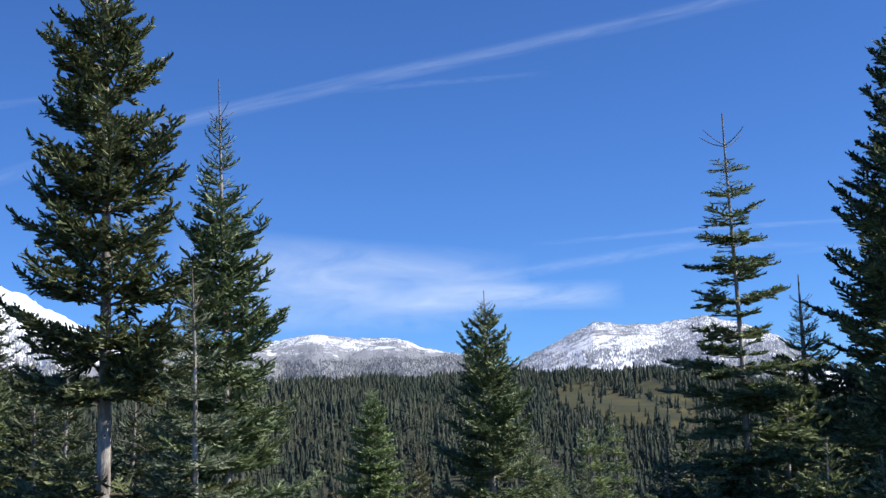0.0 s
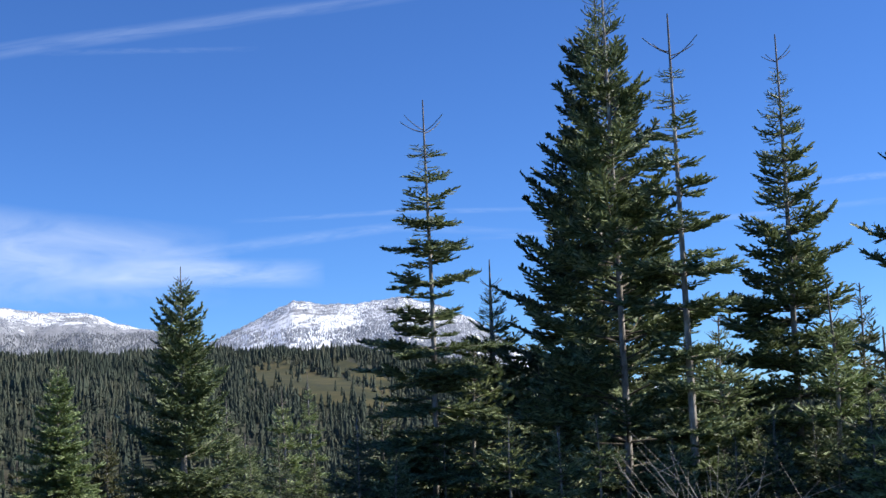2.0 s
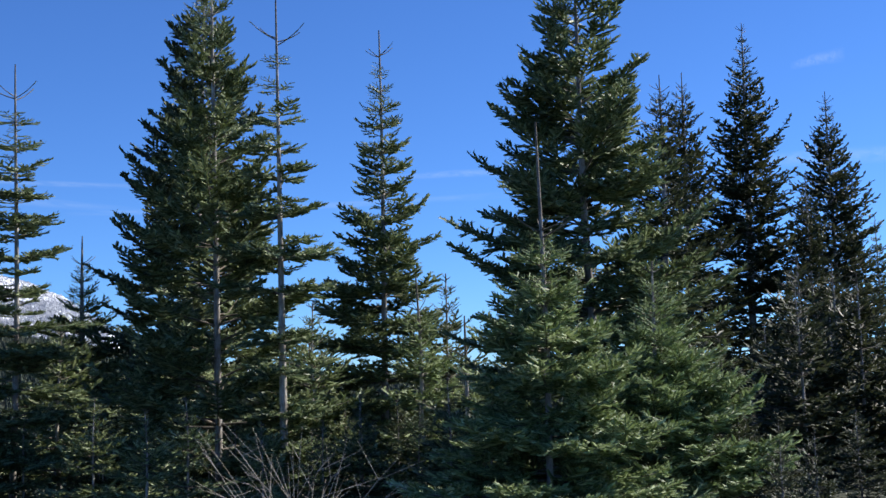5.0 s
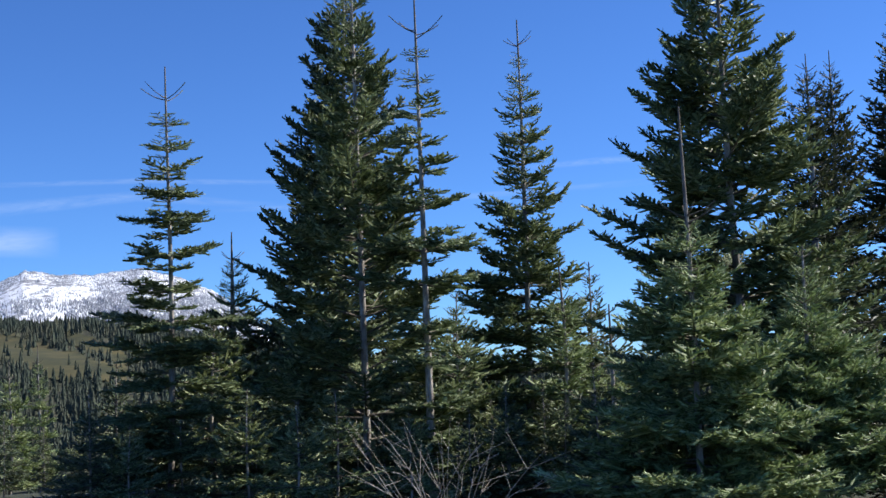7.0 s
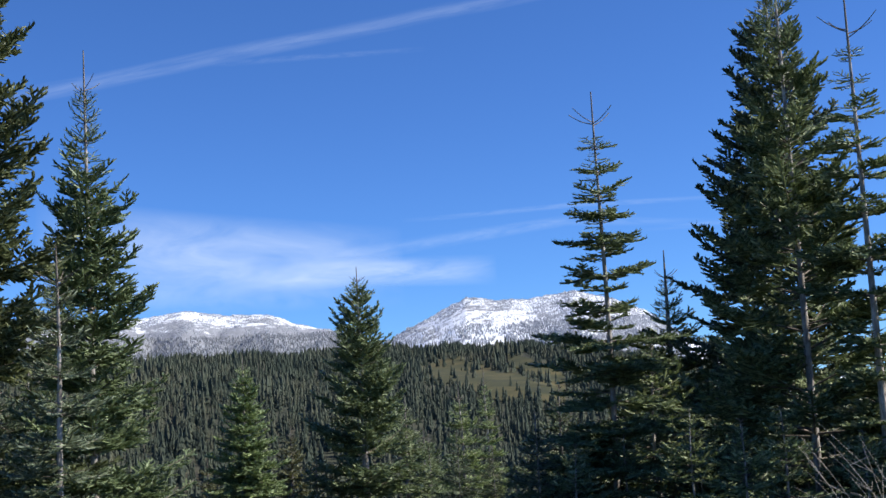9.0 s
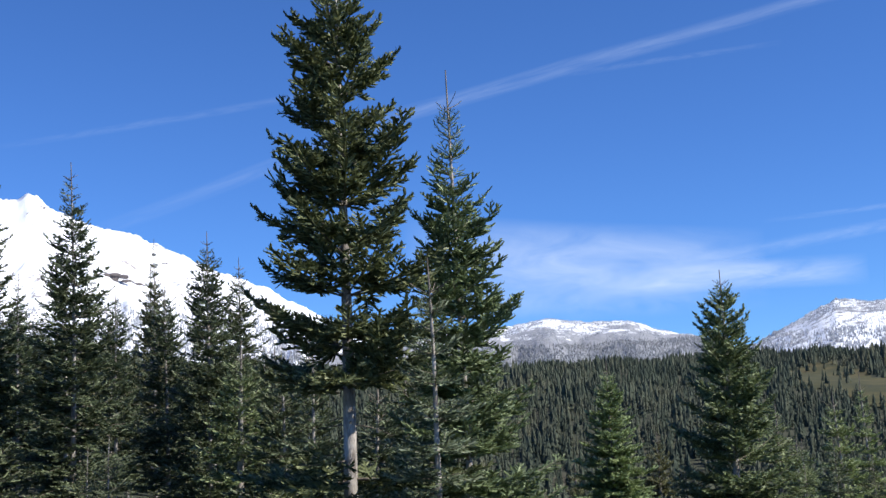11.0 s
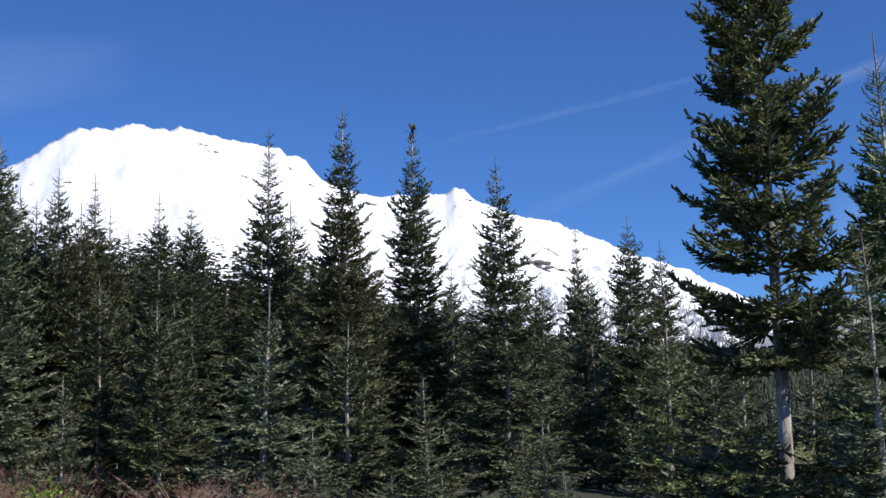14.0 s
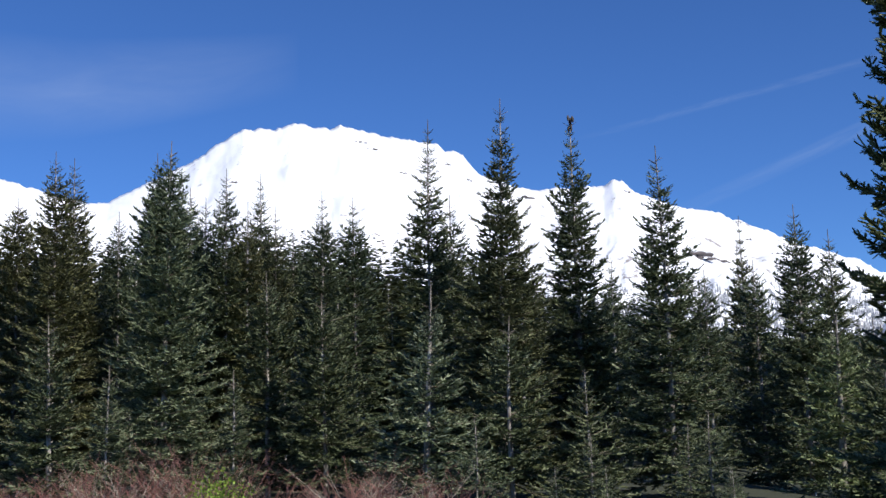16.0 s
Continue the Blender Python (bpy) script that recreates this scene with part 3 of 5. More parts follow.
# ---- far woods ----
def small_fir(levels, spikes, slim, rng):
    """A far fir as ragged cone skirts, tier under tier, the boughs of each tier of uneven length: triangles of unit height."""
    tri = []
    for i in range(levels):
        z = 1 - i / levels * 0.94
        low = z - 1.5 / levels
        out = 0.015 + slim * (1 - low) ** 0.9
        a = rng.random() * 6.28 + np.arange(spikes * 2) * 3.1416 / spikes
        q = out * np.where(np.arange(spikes * 2) % 2 == 0, 1.0, 0.62) * (0.75 + 0.5 * rng.random(spikes * 2))
        h = low + np.where(np.arange(spikes * 2) % 2 == 0, -0.15, 0.25) / levels + rng.normal(size=spikes * 2) * 0.12 / levels
        ring = np.stack([np.cos(a) * q, np.sin(a) * q, h], -1)
        for k in range(spikes * 2):
            tri += [(0, 0, z), tuple(ring[k]), tuple(ring[(k + 1) % (spikes * 2)])]
    return np.array(tri)


def spiky_fir(levels, spikes, slim, rng):
    """A middle-distance fir: folded, tapering boughs drooping from the stem, tier under tier: triangles of unit height."""
    tri = []
    for i in range(levels):
        for k in range(spikes):
            z = 1 - (i + rng.random()) / levels * 0.97
            q = (0.01 + slim * (1 - z) ** 0.8) * (0.6 + 0.6 * rng.random())
            a = rng.random() * 6.28
            c, s = math.cos(a), math.sin(a)
            wd, drop = 0.3 * q + 0.006, q * (0.5 * rng.random() + 0.1 - 0.5 * z)
            foot, tip = (0, 0, z), (c * q, s * q, z - drop)
            left, right = (c * q * 0.55 - s * wd, s * q * 0.55 + c * wd, z - drop * 0.6 - 0.25 * wd), (c * q * 0.55 + s * wd, s * q * 0.55 - c * wd, z - drop * 0.6 - 0.25 * wd)
            tri += [foot, left, tip, foot, tip, right]
    return np.array(tri)


def woods(name, label, spots, heights, levels, spikes, slim, mat, seed):
    rng = np.random.default_rng(seed)
    kinds = [(spiky_fir if levels > 20 else small_fir)(levels, spikes, slim, rng) for _ in range(6)]
    out = []
    for (x, y, z), h in zip(spots, heights):
        k = kinds[rng.integers(6)]
        a = rng.random() * 6.28
        c, s = math.cos(a), math.sin(a)
        wide = h * (0.8 + 0.4 * rng.random())
        out.append(np.stack([x + (k[:, 0] * c - k[:, 1] * s) * wide, y + (k[:, 0] * s + k[:, 1] * c) * wide, z + k[:, 2] * h], -1))
    V = np.concatenate(out)
    return tagged(new(name, mesh_from(name, V, np.arange(len(V)).reshape(-1, 3), mat)), label, "forest", kind="stuff")


def clearing(turn, r, slack=0.0):
    """The grassy openings high on the slope: a long slanting one and a small one above it."""
    x, y = -math.sin(radians(turn)) * r, math.cos(radians(turn)) * r
    up = math.degrees(math.atan2(ground_height(x, y) - EYE_HEIGHT, r))
    if r < 700:
        return False
    ragged = 0.3 * noise.noise((turn * 1.3, up * 3.0, 5.0)) + 0.28 * noise.noise((turn * 4.0, up * 9.0, 8.0)) - slack
    side = -turn
    main = 4.6 < side < 11.2 and np.interp(side, [4.6, 6, 7.7, 10.8], [1.7, 1.1, 0.6, 0.25]) + ragged < up < np.interp(side, [4.6, 6.0, 7.4, 9.5, 11.2], [2.1, 2.6, 2.1, 1.35, 1.0]) - ragged
    strip = 8.5 < side < 11.2 and np.interp(side, [8.5, 9.6, 11.2], [2.1, 1.55, 0.9]) + 0.4 * ragged < up < np.interp(side, [8.5, 9.6, 11.2], [2.6, 2.3, 1.5]) - 0.4 * ragged
    return main or strip


def meadow():
    """Open grass on the far slope."""
    turns, rs = np.arange(-13.0, -3.5, 0.12), np.arange(800, 1480, 9.0)
    V, F, at = [], [], {}
    for i, r in enumerate(rs):
        for j, t in enumerate(turns):
            if clearing(t, r, 0.1):
                x, y = -math.sin(radians(t)) * r, math.cos(radians(t)) * r
                at[i, j] = len(V)
                V.append((x, y, ground_height(x, y) + 1.2))
    for (i, j), k in at.items():
        if (i + 1, j) in at and (i, j + 1) in at and (i + 1, j + 1) in at:
            F.append((k, at[i, j + 1], at[i + 1, j + 1], at[i + 1, j]))
    m, n, l, p = material("meadow_grass", 0.95)
    a = noise_node(n, l, 0.03, 6.0, 0.65)
    b = noise_node(n, l, 0.4, 4.0, 0.6)
    r = ramp(n, [(0.35, (0.026, 0.03, 0.006)), (0.48, (0.046, 0.046, 0.008)), (0.62, (0.082, 0.066, 0.017))])
    l.new(a.outputs["Fac"], r.inputs[0])
    l.new(mix_node(n, l, "OVERLAY", r.outputs[0], b.outputs["Fac"], 0.5), p.inputs["Base Color"])
    tagged(new("meadow", mesh_from("meadow", V, F, m, True)), "olive-green grassy clearing on the wooded slope", "meadow", kind="structure")


meadow()
rng = np.random.default_rng(11)
spots, tall, far_spots, far_tall = [], [], [], []
for k in range(36000):
    turn, r = rng.uniform(-52, 30), math.sqrt(rng.uniform(360 ** 2, 1540 ** 2))
    if clearing(turn, r) and rng.random() < 0.965:
        continue
    x, y = -math.sin(radians(turn)) * r, math.cos(radians(turn)) * r
    lists = (spots, tall) if r < 950 else (far_spots, far_tall)
    lists[0].append((x, y, ground_height(x, y) - 0.5))
    lists[1].append((8 + (13 - r * 0.003) * rng.random() ** 1.6) * (0.85 + 0.15 * math.sin(turn * 2 + r * 0.01)))
for k in range(2600):
    turn, r = rng.uniform(20, 70), math.sqrt(rng.uniform(95 ** 2, 1000 ** 2))
    x, y = -math.sin(radians(turn)) * r, math.cos(radians(turn)) * r
    spots.append((x, y, ground_height(x, y) - 0.5))
    tall.append(rng.uniform(9, 14) if r < 300 else rng.uniform(12, 22))
woods_left, heights_left = [], []
for k in range(1800):
    turn, r = rng.uniform(17, 70), math.sqrt(rng.uniform(72 ** 2, 135 ** 2))
    x, y = -math.sin(radians(turn)) * r, math.cos(radians(turn)) * r
    woods_left.append((x, y, ground_height(x, y) - 0.2))
    up = np.interp(turn, [17, 23, 28, 34, 40, 48, 70], [2.4, 3.9, 5.5, 7.2, 8.5, 8.5, 7.8])
    heights_left.append((r * math.tan(radians(up)) + EYE_HEIGHT) * rng.uniform(0.8, 1.14))
woods("conifer_stand", "dark conifers crowding behind the nearer stand", woods_left, heights_left, 22, 6, 0.17, NEEDLES_SHADED, 23)
woods("valley_forest", "dark conifer forest covering the valley slope", spots, tall, 5, 4, 0.2, FOREST, 21)
woods("valley_forest", "dark conifer forest on the far ridge", far_spots, far_tall, 3, 3, 0.215, FOREST, 24)


def frost_cover(turn, up):
    """How thickly frosted woods cover the snow: thin in the slanting gullies, thick on the spurs."""
    patch = noise.noise((turn * 0.9, up * 2.2, 3.0)) + 0.6 * noise.noise((turn * 2.6, up * 5.0, 7.0))
    if turn < -2:
        turn = min(-2.9, turn + 0.9 * noise.noise((turn * 1.1, up * 3.0, 9.0)) + 0.8 * (up - 4.3))
    if turn > 10:
        return 1.3 - 0.9 * (up - np.interp(turn, [10, 17, 22, 27, 36], [3.5, 4.3, 5.2, 5.0, 5.2])) + 0.5 * patch
    if turn > -2:
        return 1.2 if up < 3.95 else 0.7 + 1.5 * patch
    if turn < -9.5:
        return 0.9 + 0.5 * patch
    gully = noise.noise(((up + 0.57 * turn) * 3.2, up * 0.5, 1.0)) + 0.4 * noise.noise(((up + 0.57 * turn) * 8.0, up * 1.2, 2.0))
    if turn > -6.9:
        below = np.interp(-turn, [2.9, 4.1, 5.7, 6.75], [3.4, 4.0, 4.8, 5.3]) - up
        return 0.85 + 0.4 * patch if below < 0.3 + 0.25 * patch else 0.1 + 0.8 * max(0.0, gully)
    if turn < -7.7:
        return (0.26 if up < 4.6 else 0.75) + 0.6 * patch
    return 0.58 + 1.1 * gully + 0.45 * (up - 4.0)


spots, tall, low_spots, low_tall = [], [], [], []
for shape, count, most, least in ((RIDGE_SHAPE, 28000, 11, -3), (PEAK_SHAPE, 42000, -1.5, -17), (PEAK_SHAPE, 3000, -17, -46), (BIG_SHAPE, 18000, 36, 10)):
    turns = np.degrees(np.arctan2(-shape[0, :, 0], shape[0, :, 1]))
    cols = np.flatnonzero((turns < most) & (turns > least))[:-1]
    for _ in range(count):
        fi = rng.uniform(9, 46.9) if shape is not BIG_SHAPE else rng.uniform(0, 36)
        fj = rng.uniform(cols[0], cols[-1] - 0.01)
        i, j = int(fi), int(fj)
        u, v = fi - i, fj - j
        p = (shape[i, j] * (1 - v) + shape[i, j + 1] * v) * (1 - u) + (shape[i + 1, j] * (1 - v) + shape[i + 1, j + 1] * v) * u
        turn, up = math.degrees(math.atan2(-p[0], p[1])), math.degrees(math.atan2(p[2] - EYE_HEIGHT, math.hypot(p[0], p[1])))
        if rng.random() > frost_cover(turn, up):
            continue
        lists = (low_spots, low_tall) if (turn > -2 and up < 4.05) else (spots, tall)
        lists[0].append((p[0], p[1], p[2] - 1.5))
        lists[1].append(rng.uniform(9, 16) if turn > 11 else rng.uniform(5, 9) if up < 4.0 else rng.uniform(3.0, 5.5))
woods("frosted_forest", "snow-frosted conifers on the mountain slopes", spots, tall, 2, 3, 0.24, FROST, 22)
woods("frosted_forest", "grey lightly frosted conifers at the foot of the snow slopes", low_spots, low_tall, 2, 3, 0.24, FROST_LOW, 25)


# ---- high thin clouds ----
def cloud(name, label, line, width, mat, far=4650.0, rows=8):
    """A streak or veil of ice cloud along a line of (turn, height) degrees, width in degrees at its two ends."""
    m = 40
    f = np.linspace(0, 1, m)
    a = np.interp(f, np.linspace(0, 1, len(line)), [p[0] for p in line])
    b = np.interp(f, np.linspace(0, 1, len(line)), [p[1] for p in line])
    w = np.interp(f, [0, 1], width)
    V, UV = [], []
    for i in range(m):
        for j in range(rows + 1):
            v = j / rows
            t, e = radians(a[i]), radians(b[i] + (v - 0.5) * w[i])
            V.append((-math.sin(t) * math.cos(e) * far, math.cos(t) * math.cos(e) * far, math.sin(e) * far))
            UV.append((f[i], v))
    F = [(i * (rows + 1) + j, (i + 1) * (rows + 1) + j, (i + 1) * (rows + 1) + j + 1, i * (rows + 1) + j + 1) for i in range(m - 1) for j in range(rows)]
    me = mesh_from(name, V, F, mat, True)
    layer = me.uv_layers.new(name="UVMap")
    idx = np.zeros(len(me.loops), np.int32)
    me.loops.foreach_get("vertex_index", idx)
    layer.data.foreach_set("uv", np.array(UV, np.float32)[idx].ravel())
    ob = tagged(new(name, me), label, "cloud", kind="structure")
    ob.visible_shadow = False
    return ob


TRAIL = cloud_material("contrail", (0.62, 0.72, 0.9), 1.4, 2.2, (7, 1.2, 1), 0.25, 0.9, 0.22)
STREAK = cloud_material("faint_streak", (0.6, 0.7, 0.88), 1.4, 2.0, (6, 1.0, 1), 0.3, 0.85, 0.22)
VEIL_THIN = cloud_material("thin_cirrus_veil", (0.66, 0.74, 0.88), 1.2, 3.0, (1.5, 1.1, 1), 0.12, 0.9, 0.62)
VEIL_FAINT = cloud_material("faint_cirrus_veil", (0.66, 0.74, 0.88), 1.2, 2.0, (1.2, 0.8, 1), 0.1, 0.95, 0.2)
FAINT = cloud_material("fading_streak", (0.6, 0.7, 0.88), 1.4, 2.0, (6, 1.0, 1), 0.3, 0.9, 0.12)
VEIL = cloud_material("cirrus_veil", (0.66, 0.74, 0.88), 1.3, 2.4, (1.6, 0.8, 1), 0.22, 0.8, 0.7)
cloud("contrail", "long white frayed contrail across blue sky", [(29, 8.9), (20, 12.2), (12.5, 14.9), (3.6, 16.85), (-6.2, 18.4), (-14.5, 19.4), (-20, 19.8)], (0.9, 0.8), TRAIL)
cloud("contrail", "thin faint contrail beside a broader one", [(5, 16.3), (0, 16.62), (-5.5, 16.8)], (0.35, 0.3), FAINT)
cloud("contrail", "thin faint contrail", [(31, 13.4), (24, 14.7), (14, 16.4)], (0.35, 0.5), FAINT)
cloud("cirrus_streak", "soft slanting streak of cirrus", [(-19, 8.0), (-11.6, 8.6), (-5.6, 8.0), (3, 7.0)], (0.35, 1.0), TRAIL)
cloud("cirrus_streak", "faint level streak of cirrus", [(-4, 9.0), (-12, 9.3), (-20, 9.1)], (0.3, 0.3), STREAK)
cloud("cirrus_streak", "faint level streak of cirrus", [(-15, 7.9), (-22, 8.1), (-36, 8.5)], (0.25, 0.4), STREAK)
cloud("cirrus_streak", "faint level streak of cirrus", [(-29, 9.4), (-33, 9.55), (-37, 9.5)], (0.3, 0.5), TRAIL)
cloud("cirrus_veil", "soft white veil of cirrus above the mountains", [(12.5, 7.7), (5, 7.6), (-4, 7.3)], (5.6, 3.0), VEIL_THIN)
cloud("cirrus_veil", "bright lobe of cirrus above the mountains", [(4.5, 6.5), (-1.5, 6.75), (-8.3, 6.55)], (1.4, 1.5), VEIL)
cloud("cirrus_veil", "faint low veil of cirrus behind the ridge", [(11, 5.9), (4, 5.8), (-4, 5.6)], (2.0, 1.2), STREAK)
cloud("cirrus_streak", "small bright wisp of cloud", [(-48.2, 13.4), (-49.3, 13.6), (-50.6, 13.7)], (0.4, 0.8), TRAIL)
cloud("cirrus_streak", "soft level streak of cirrus", [(-45.5, 9.35), (-49, 9.35), (-54, 9.2)], (0.6, 1.0), TRAIL)
cloud("cirrus_veil", "faint veil of high cloud", [(66, 15.5), (54, 15.8), (44, 17.2)], (6, 3), VEIL_FAINT)


# ---- fir trees ----
fir(-4.55, 16.56, 8.83, (0.007, 0.002), [(8.49, 0.23), (7.65, 0.55), (6.82, 0.82), (6.01, 0.93), (5.2, 1.03), (4.41, 1.1), (3.62, 1.17), (3.16, 1.17)], "tall old fir with ragged boughs and a bare pale trunk", NEEDLES_OLD, step=0.07, gap=0.46, per=6, between=4, thick=0.025, rise=(44, 26, -12), trunk=0.105, bare=2.05, skirt=1.4, leader=0.3, seed=2, sparse=0.08, dense=1.6, extra=[(2.85, 194, 1.6, 28), (2.75, 214, 1.15, 16), (2.98, 178, 1.3, 22), (2.9, 15, 1.2, 5)], inner=0.1, puff=0.24, open_side=0.12, twig=0.078, fuzz=2)
fir(-3.29, 18.88, 7.34, (-0.014, -0.003), [(6.38, 0.24), (5.49, 0.44), (4.8, 0.62), (4.0, 0.82), (3.2, 0.84), (2.0, 1.02), (1.0, 1.3), (0.4, 1.4)], "slender young fir with a spiky leader, dense below", NEEDLES, step=0.08, gap=0.32, per=7, between=6, thick=0.023, leader=0.62, rise=(40, 30, 4), trunk=0.06, seed=4, dense=1.6, open_side=0.35, twig=0.085, fuzz=2)
fir(-3.16, 15.86, 3.92, (-0.013, -0.003), [(3.61, 0.16), (3.04, 0.31), (2.33, 0.44), (1.63, 0.53), (1.08, 0.59)], "small bluish young fir beside a taller one", NEEDLES_BLUE, thick=0.02, leader=0.45, trunk=0.05, open_side=0.6, twig=0.07)
fir(0.99, 30.15, 5.26, (-0.008, 0.0), [(4.64, 0.45), (4.1, 0.62), (3.41, 0.74), (2.74, 0.9), (1.4, 1.1), (0.34, 1.22)], "bushy young fir standing alone before the valley", NEEDLES, step=0.1, fuzz=2, twig=0.095, gap=0.36, leader=0.35, trunk=0.09, thick=0.027, arm=0.2, rise=(42, 28, 4), per=6, between=4, dense=1.6)
fir(2.16, 33.10, 2.16, (0, 0), [(1.72, 0.27), (0.69, 0.49), (-0.47, 0.64)], "small fir on the edge of the valley", NEEDLES, thick=0.032, per=8, between=8, arm=0.2, step=0.15, fuzz=2, twig=0.1, gap=0.36, trunk=0.06, leader=0.4)
fir(-2.58, 42.09, 3.99, (0, 0), [(3.33, 0.29), (2.39, 0.58), (1.46, 0.89), (-0.02, 1.16)], "small slender fir on the edge of the valley", NEEDLES_FRESH, thick=0.036, per=9, between=10, arm=0.2, step=0.12, fuzz=2, twig=0.1, gap=0.32, trunk=0.05, leader=0.5)
fir(-1.18, 46.15, 1.49, (0, 0), [(0.78, 0.38), (-0.23, 0.64)], "small fir on the edge of the valley", NEEDLES_BROWN, thick=0.032, per=8, between=8, arm=0.2, step=0.15, fuzz=2, twig=0.1, gap=0.36, trunk=0.06, leader=0.4)
fir(4.38, 39.93, 2.60, (0, 0), [(1.93, 0.26), (1.22, 0.48), (-0.18, 0.74)], "small slender fir on the edge of the valley", NEEDLES_FRESH, thick=0.032, per=8, between=8, arm=0.3, step=0.12, fuzz=2, twig=0.1, gap=0.34, trunk=0.06, leader=0.55)
fir(5.71, 43.80, 3.19, (0, 0), [(2.12, 0.28), (1.15, 0.45), (-0.38, 0.69)], "small slender fir on the edge of the valley", NEEDLES_FRESH, thick=0.032, per=8, between=8, arm=0.2, step=0.12, fuzz=2, twig=0.1, gap=0.36, trunk=0.06, leader=0.6)
fir(4.14, 50.00, 1.00, (0, 0), [(0.3, 0.46), (-0.58, 0.74)], "small fir on the edge of the valley", NEEDLES, thick=0.032, per=8, between=8, arm=0.2, step=0.15, fuzz=2, twig=0.1, gap=0.36, trunk=0.06, leader=0.4)
fir(7.83, 41.43, 1.91, (0, 0), [(1.09, 0.43), (-0.36, 0.77)], "small fir on the edge of the valley", NEEDLES, thick=0.032, per=8, between=8, arm=0.2, step=0.15, fuzz=2, twig=0.1, gap=0.36, trunk=0.06, leader=0.4)
fir(-4.38, 47.97, 0.52, (0, 0), [(-0.15, 0.4), (-0.98, 0.62)], "small fir on the edge of the valley", NEEDLES_BROWN, thick=0.032, per=8, between=8, arm=0.2, step=0.15, fuzz=2, twig=0.1, gap=0.36, trunk=0.06, leader=0.4)
fir(3.65, 46.03, 1.16, (0, 0), [(0.3, 0.42), (-1.32, 0.72)], "small fir on the edge of the valley", NEEDLES, thick=0.032, per=8, between=8, arm=0.2, step=0.15, fuzz=2, twig=0.1, gap=0.36, trunk=0.06, leader=0.4)
fir(7.59, 39.45, 1.35, (0, 0), [(0.61, 0.41), (-1.15, 0.92)], "small fir on the edge of the valley", NEEDLES, thick=0.032, per=8, between=8, arm=0.2, step=0.15, fuzz=2, twig=0.1, gap=0.36, trunk=0.06, leader=0.4)
fir(4.11, 17.69, 6.19, (0.004, -0.001), [(5.2, 0.38), (4.79, 0.41), (4.34, 0.5), (3.81, 0.63), (3.32, 0.63), (2.92, 0.55), (2.68, 0.91), (1.88, 0.95), (1.02, 1.1)], "young fir with a long bare leader and open top whorls", NEEDLES, step=0.05, gap=0.4, per=7, between=5, thick=0.023, puff=0.12, leader=0.45, rise=(16, 10, 0), curl=0.14, trunk=0.052, seed=6, dense=1.4, inner=0.08, arm=0.42, open_side=0.25, twig=0.07)
fir(6.32, 22.29, 4.38, (0.006, -0.002), [(3.67, 0.21), (3.26, 0.38), (2.64, 0.74), (1.92, 0.9), (0.6, 1.01)], "small bluish fir with a thin spiky leader", NEEDLES, step=0.06, leader=0.5, thick=0.022, twig=0.08, fuzz=2)
fir(6.37, 15.98, 8.0, (-0.001, 0.0), [(7.17, 0.23), (6.68, 0.36), (5.97, 0.5), (5.57, 0.6), (4.49, 0.86), (3.04, 1.17), (2.0, 1.37), (0.62, 1.6)], "tall dark fir with a thin pale trunk and dense boughs", NEEDLES, step=0.08, twig=0.078, gap=0.36, per=6, between=6, thick=0.023, leader=0.35, rise=(34, 26, 4), trunk=0.056, dense=1.7, inner=0.26, open_side=0.6, fuzz=2, puff=0.2)
# deeper needle colour stands in for the unlit side of this fir
fir(7.82, 21.10, 9.2, (0.043, -0.017), [(8.27, 0.54), (7.22, 0.7), (6.12, 1.02), (5.13, 1.23), (4.41, 1.35), (3.49, 1.45), (3.04, 1.58), (1.54, 1.79), (0.05, 1.84)], "tall fir close behind another, darkened as if backlit, with a dense broad crown", NEEDLES_DEEP, step=0.09, twig=0.095, gap=0.38, per=6, between=5, thick=0.028, leader=0.3, rise=(34, 28, 6), trunk=0.1, dense=1.6, inner=0.26, open_side=0.3, fuzz=2, puff=0.2)
fir(6.74, 14.70, 6.64, (0.0, 0.0), [(5.57, 0.24), (5.34, 0.38), (4.74, 0.41), (3.99, 0.57), (3.55, 0.7), (2.96, 0.72), (2.3, 0.59), (1.51, 0.55), (0.65, 0.52)], "slim fir with a bare leader and a thin open crown", NEEDLES, step=0.05, gap=0.4, per=7, between=4, thick=0.024, puff=0.13, leader=0.55, rise=(18, 10, 2), curl=0.16, trunk=0.058, sparse=0.04, dense=1.6, inner=0.08, arm=0.38, open_side=0.65, twig=0.075)
fir(9.85, 17.59, 7.36, (0.004, -0.002), [(6.2, 0.28), (5.82, 0.39), (4.8, 0.55), (4.43, 0.69), (3.97, 0.77), (3.51, 0.87), (2.87, 0.96), (2.32, 1.01), (1.24, 1.12)], "narrow pointed fir, dense and dark", NEEDLES, step=0.07, gap=0.34, leader=0.42, rise=(24, 16, 0), trunk=0.065, per=7, between=6, thick=0.024, dense=1.6, inner=0.16, open_side=0.2, twig=0.08, fuzz=2)
fir(9.30, 15.61, 3.11, (0, 0), [(2.71, 0.3), (2.06, 0.43), (1.26, 0.58), (-0.18, 0.83)], "fresh green young fir with level whorled boughs", NEEDLES_FRESH, seed=3, trunk=0.05, per=7, between=6, thick=0.02, dense=1.5)
fir(9.33, 14.41, 2.47, (0, 0), [(2.01, 0.12), (1.71, 0.23), (1.25, 0.41), (0.5, 0.63)], "fresh green young fir with level whorled boughs", NEEDLES_FRESH, seed=3, trunk=0.05, per=7, between=6, thick=0.02, dense=1.5)
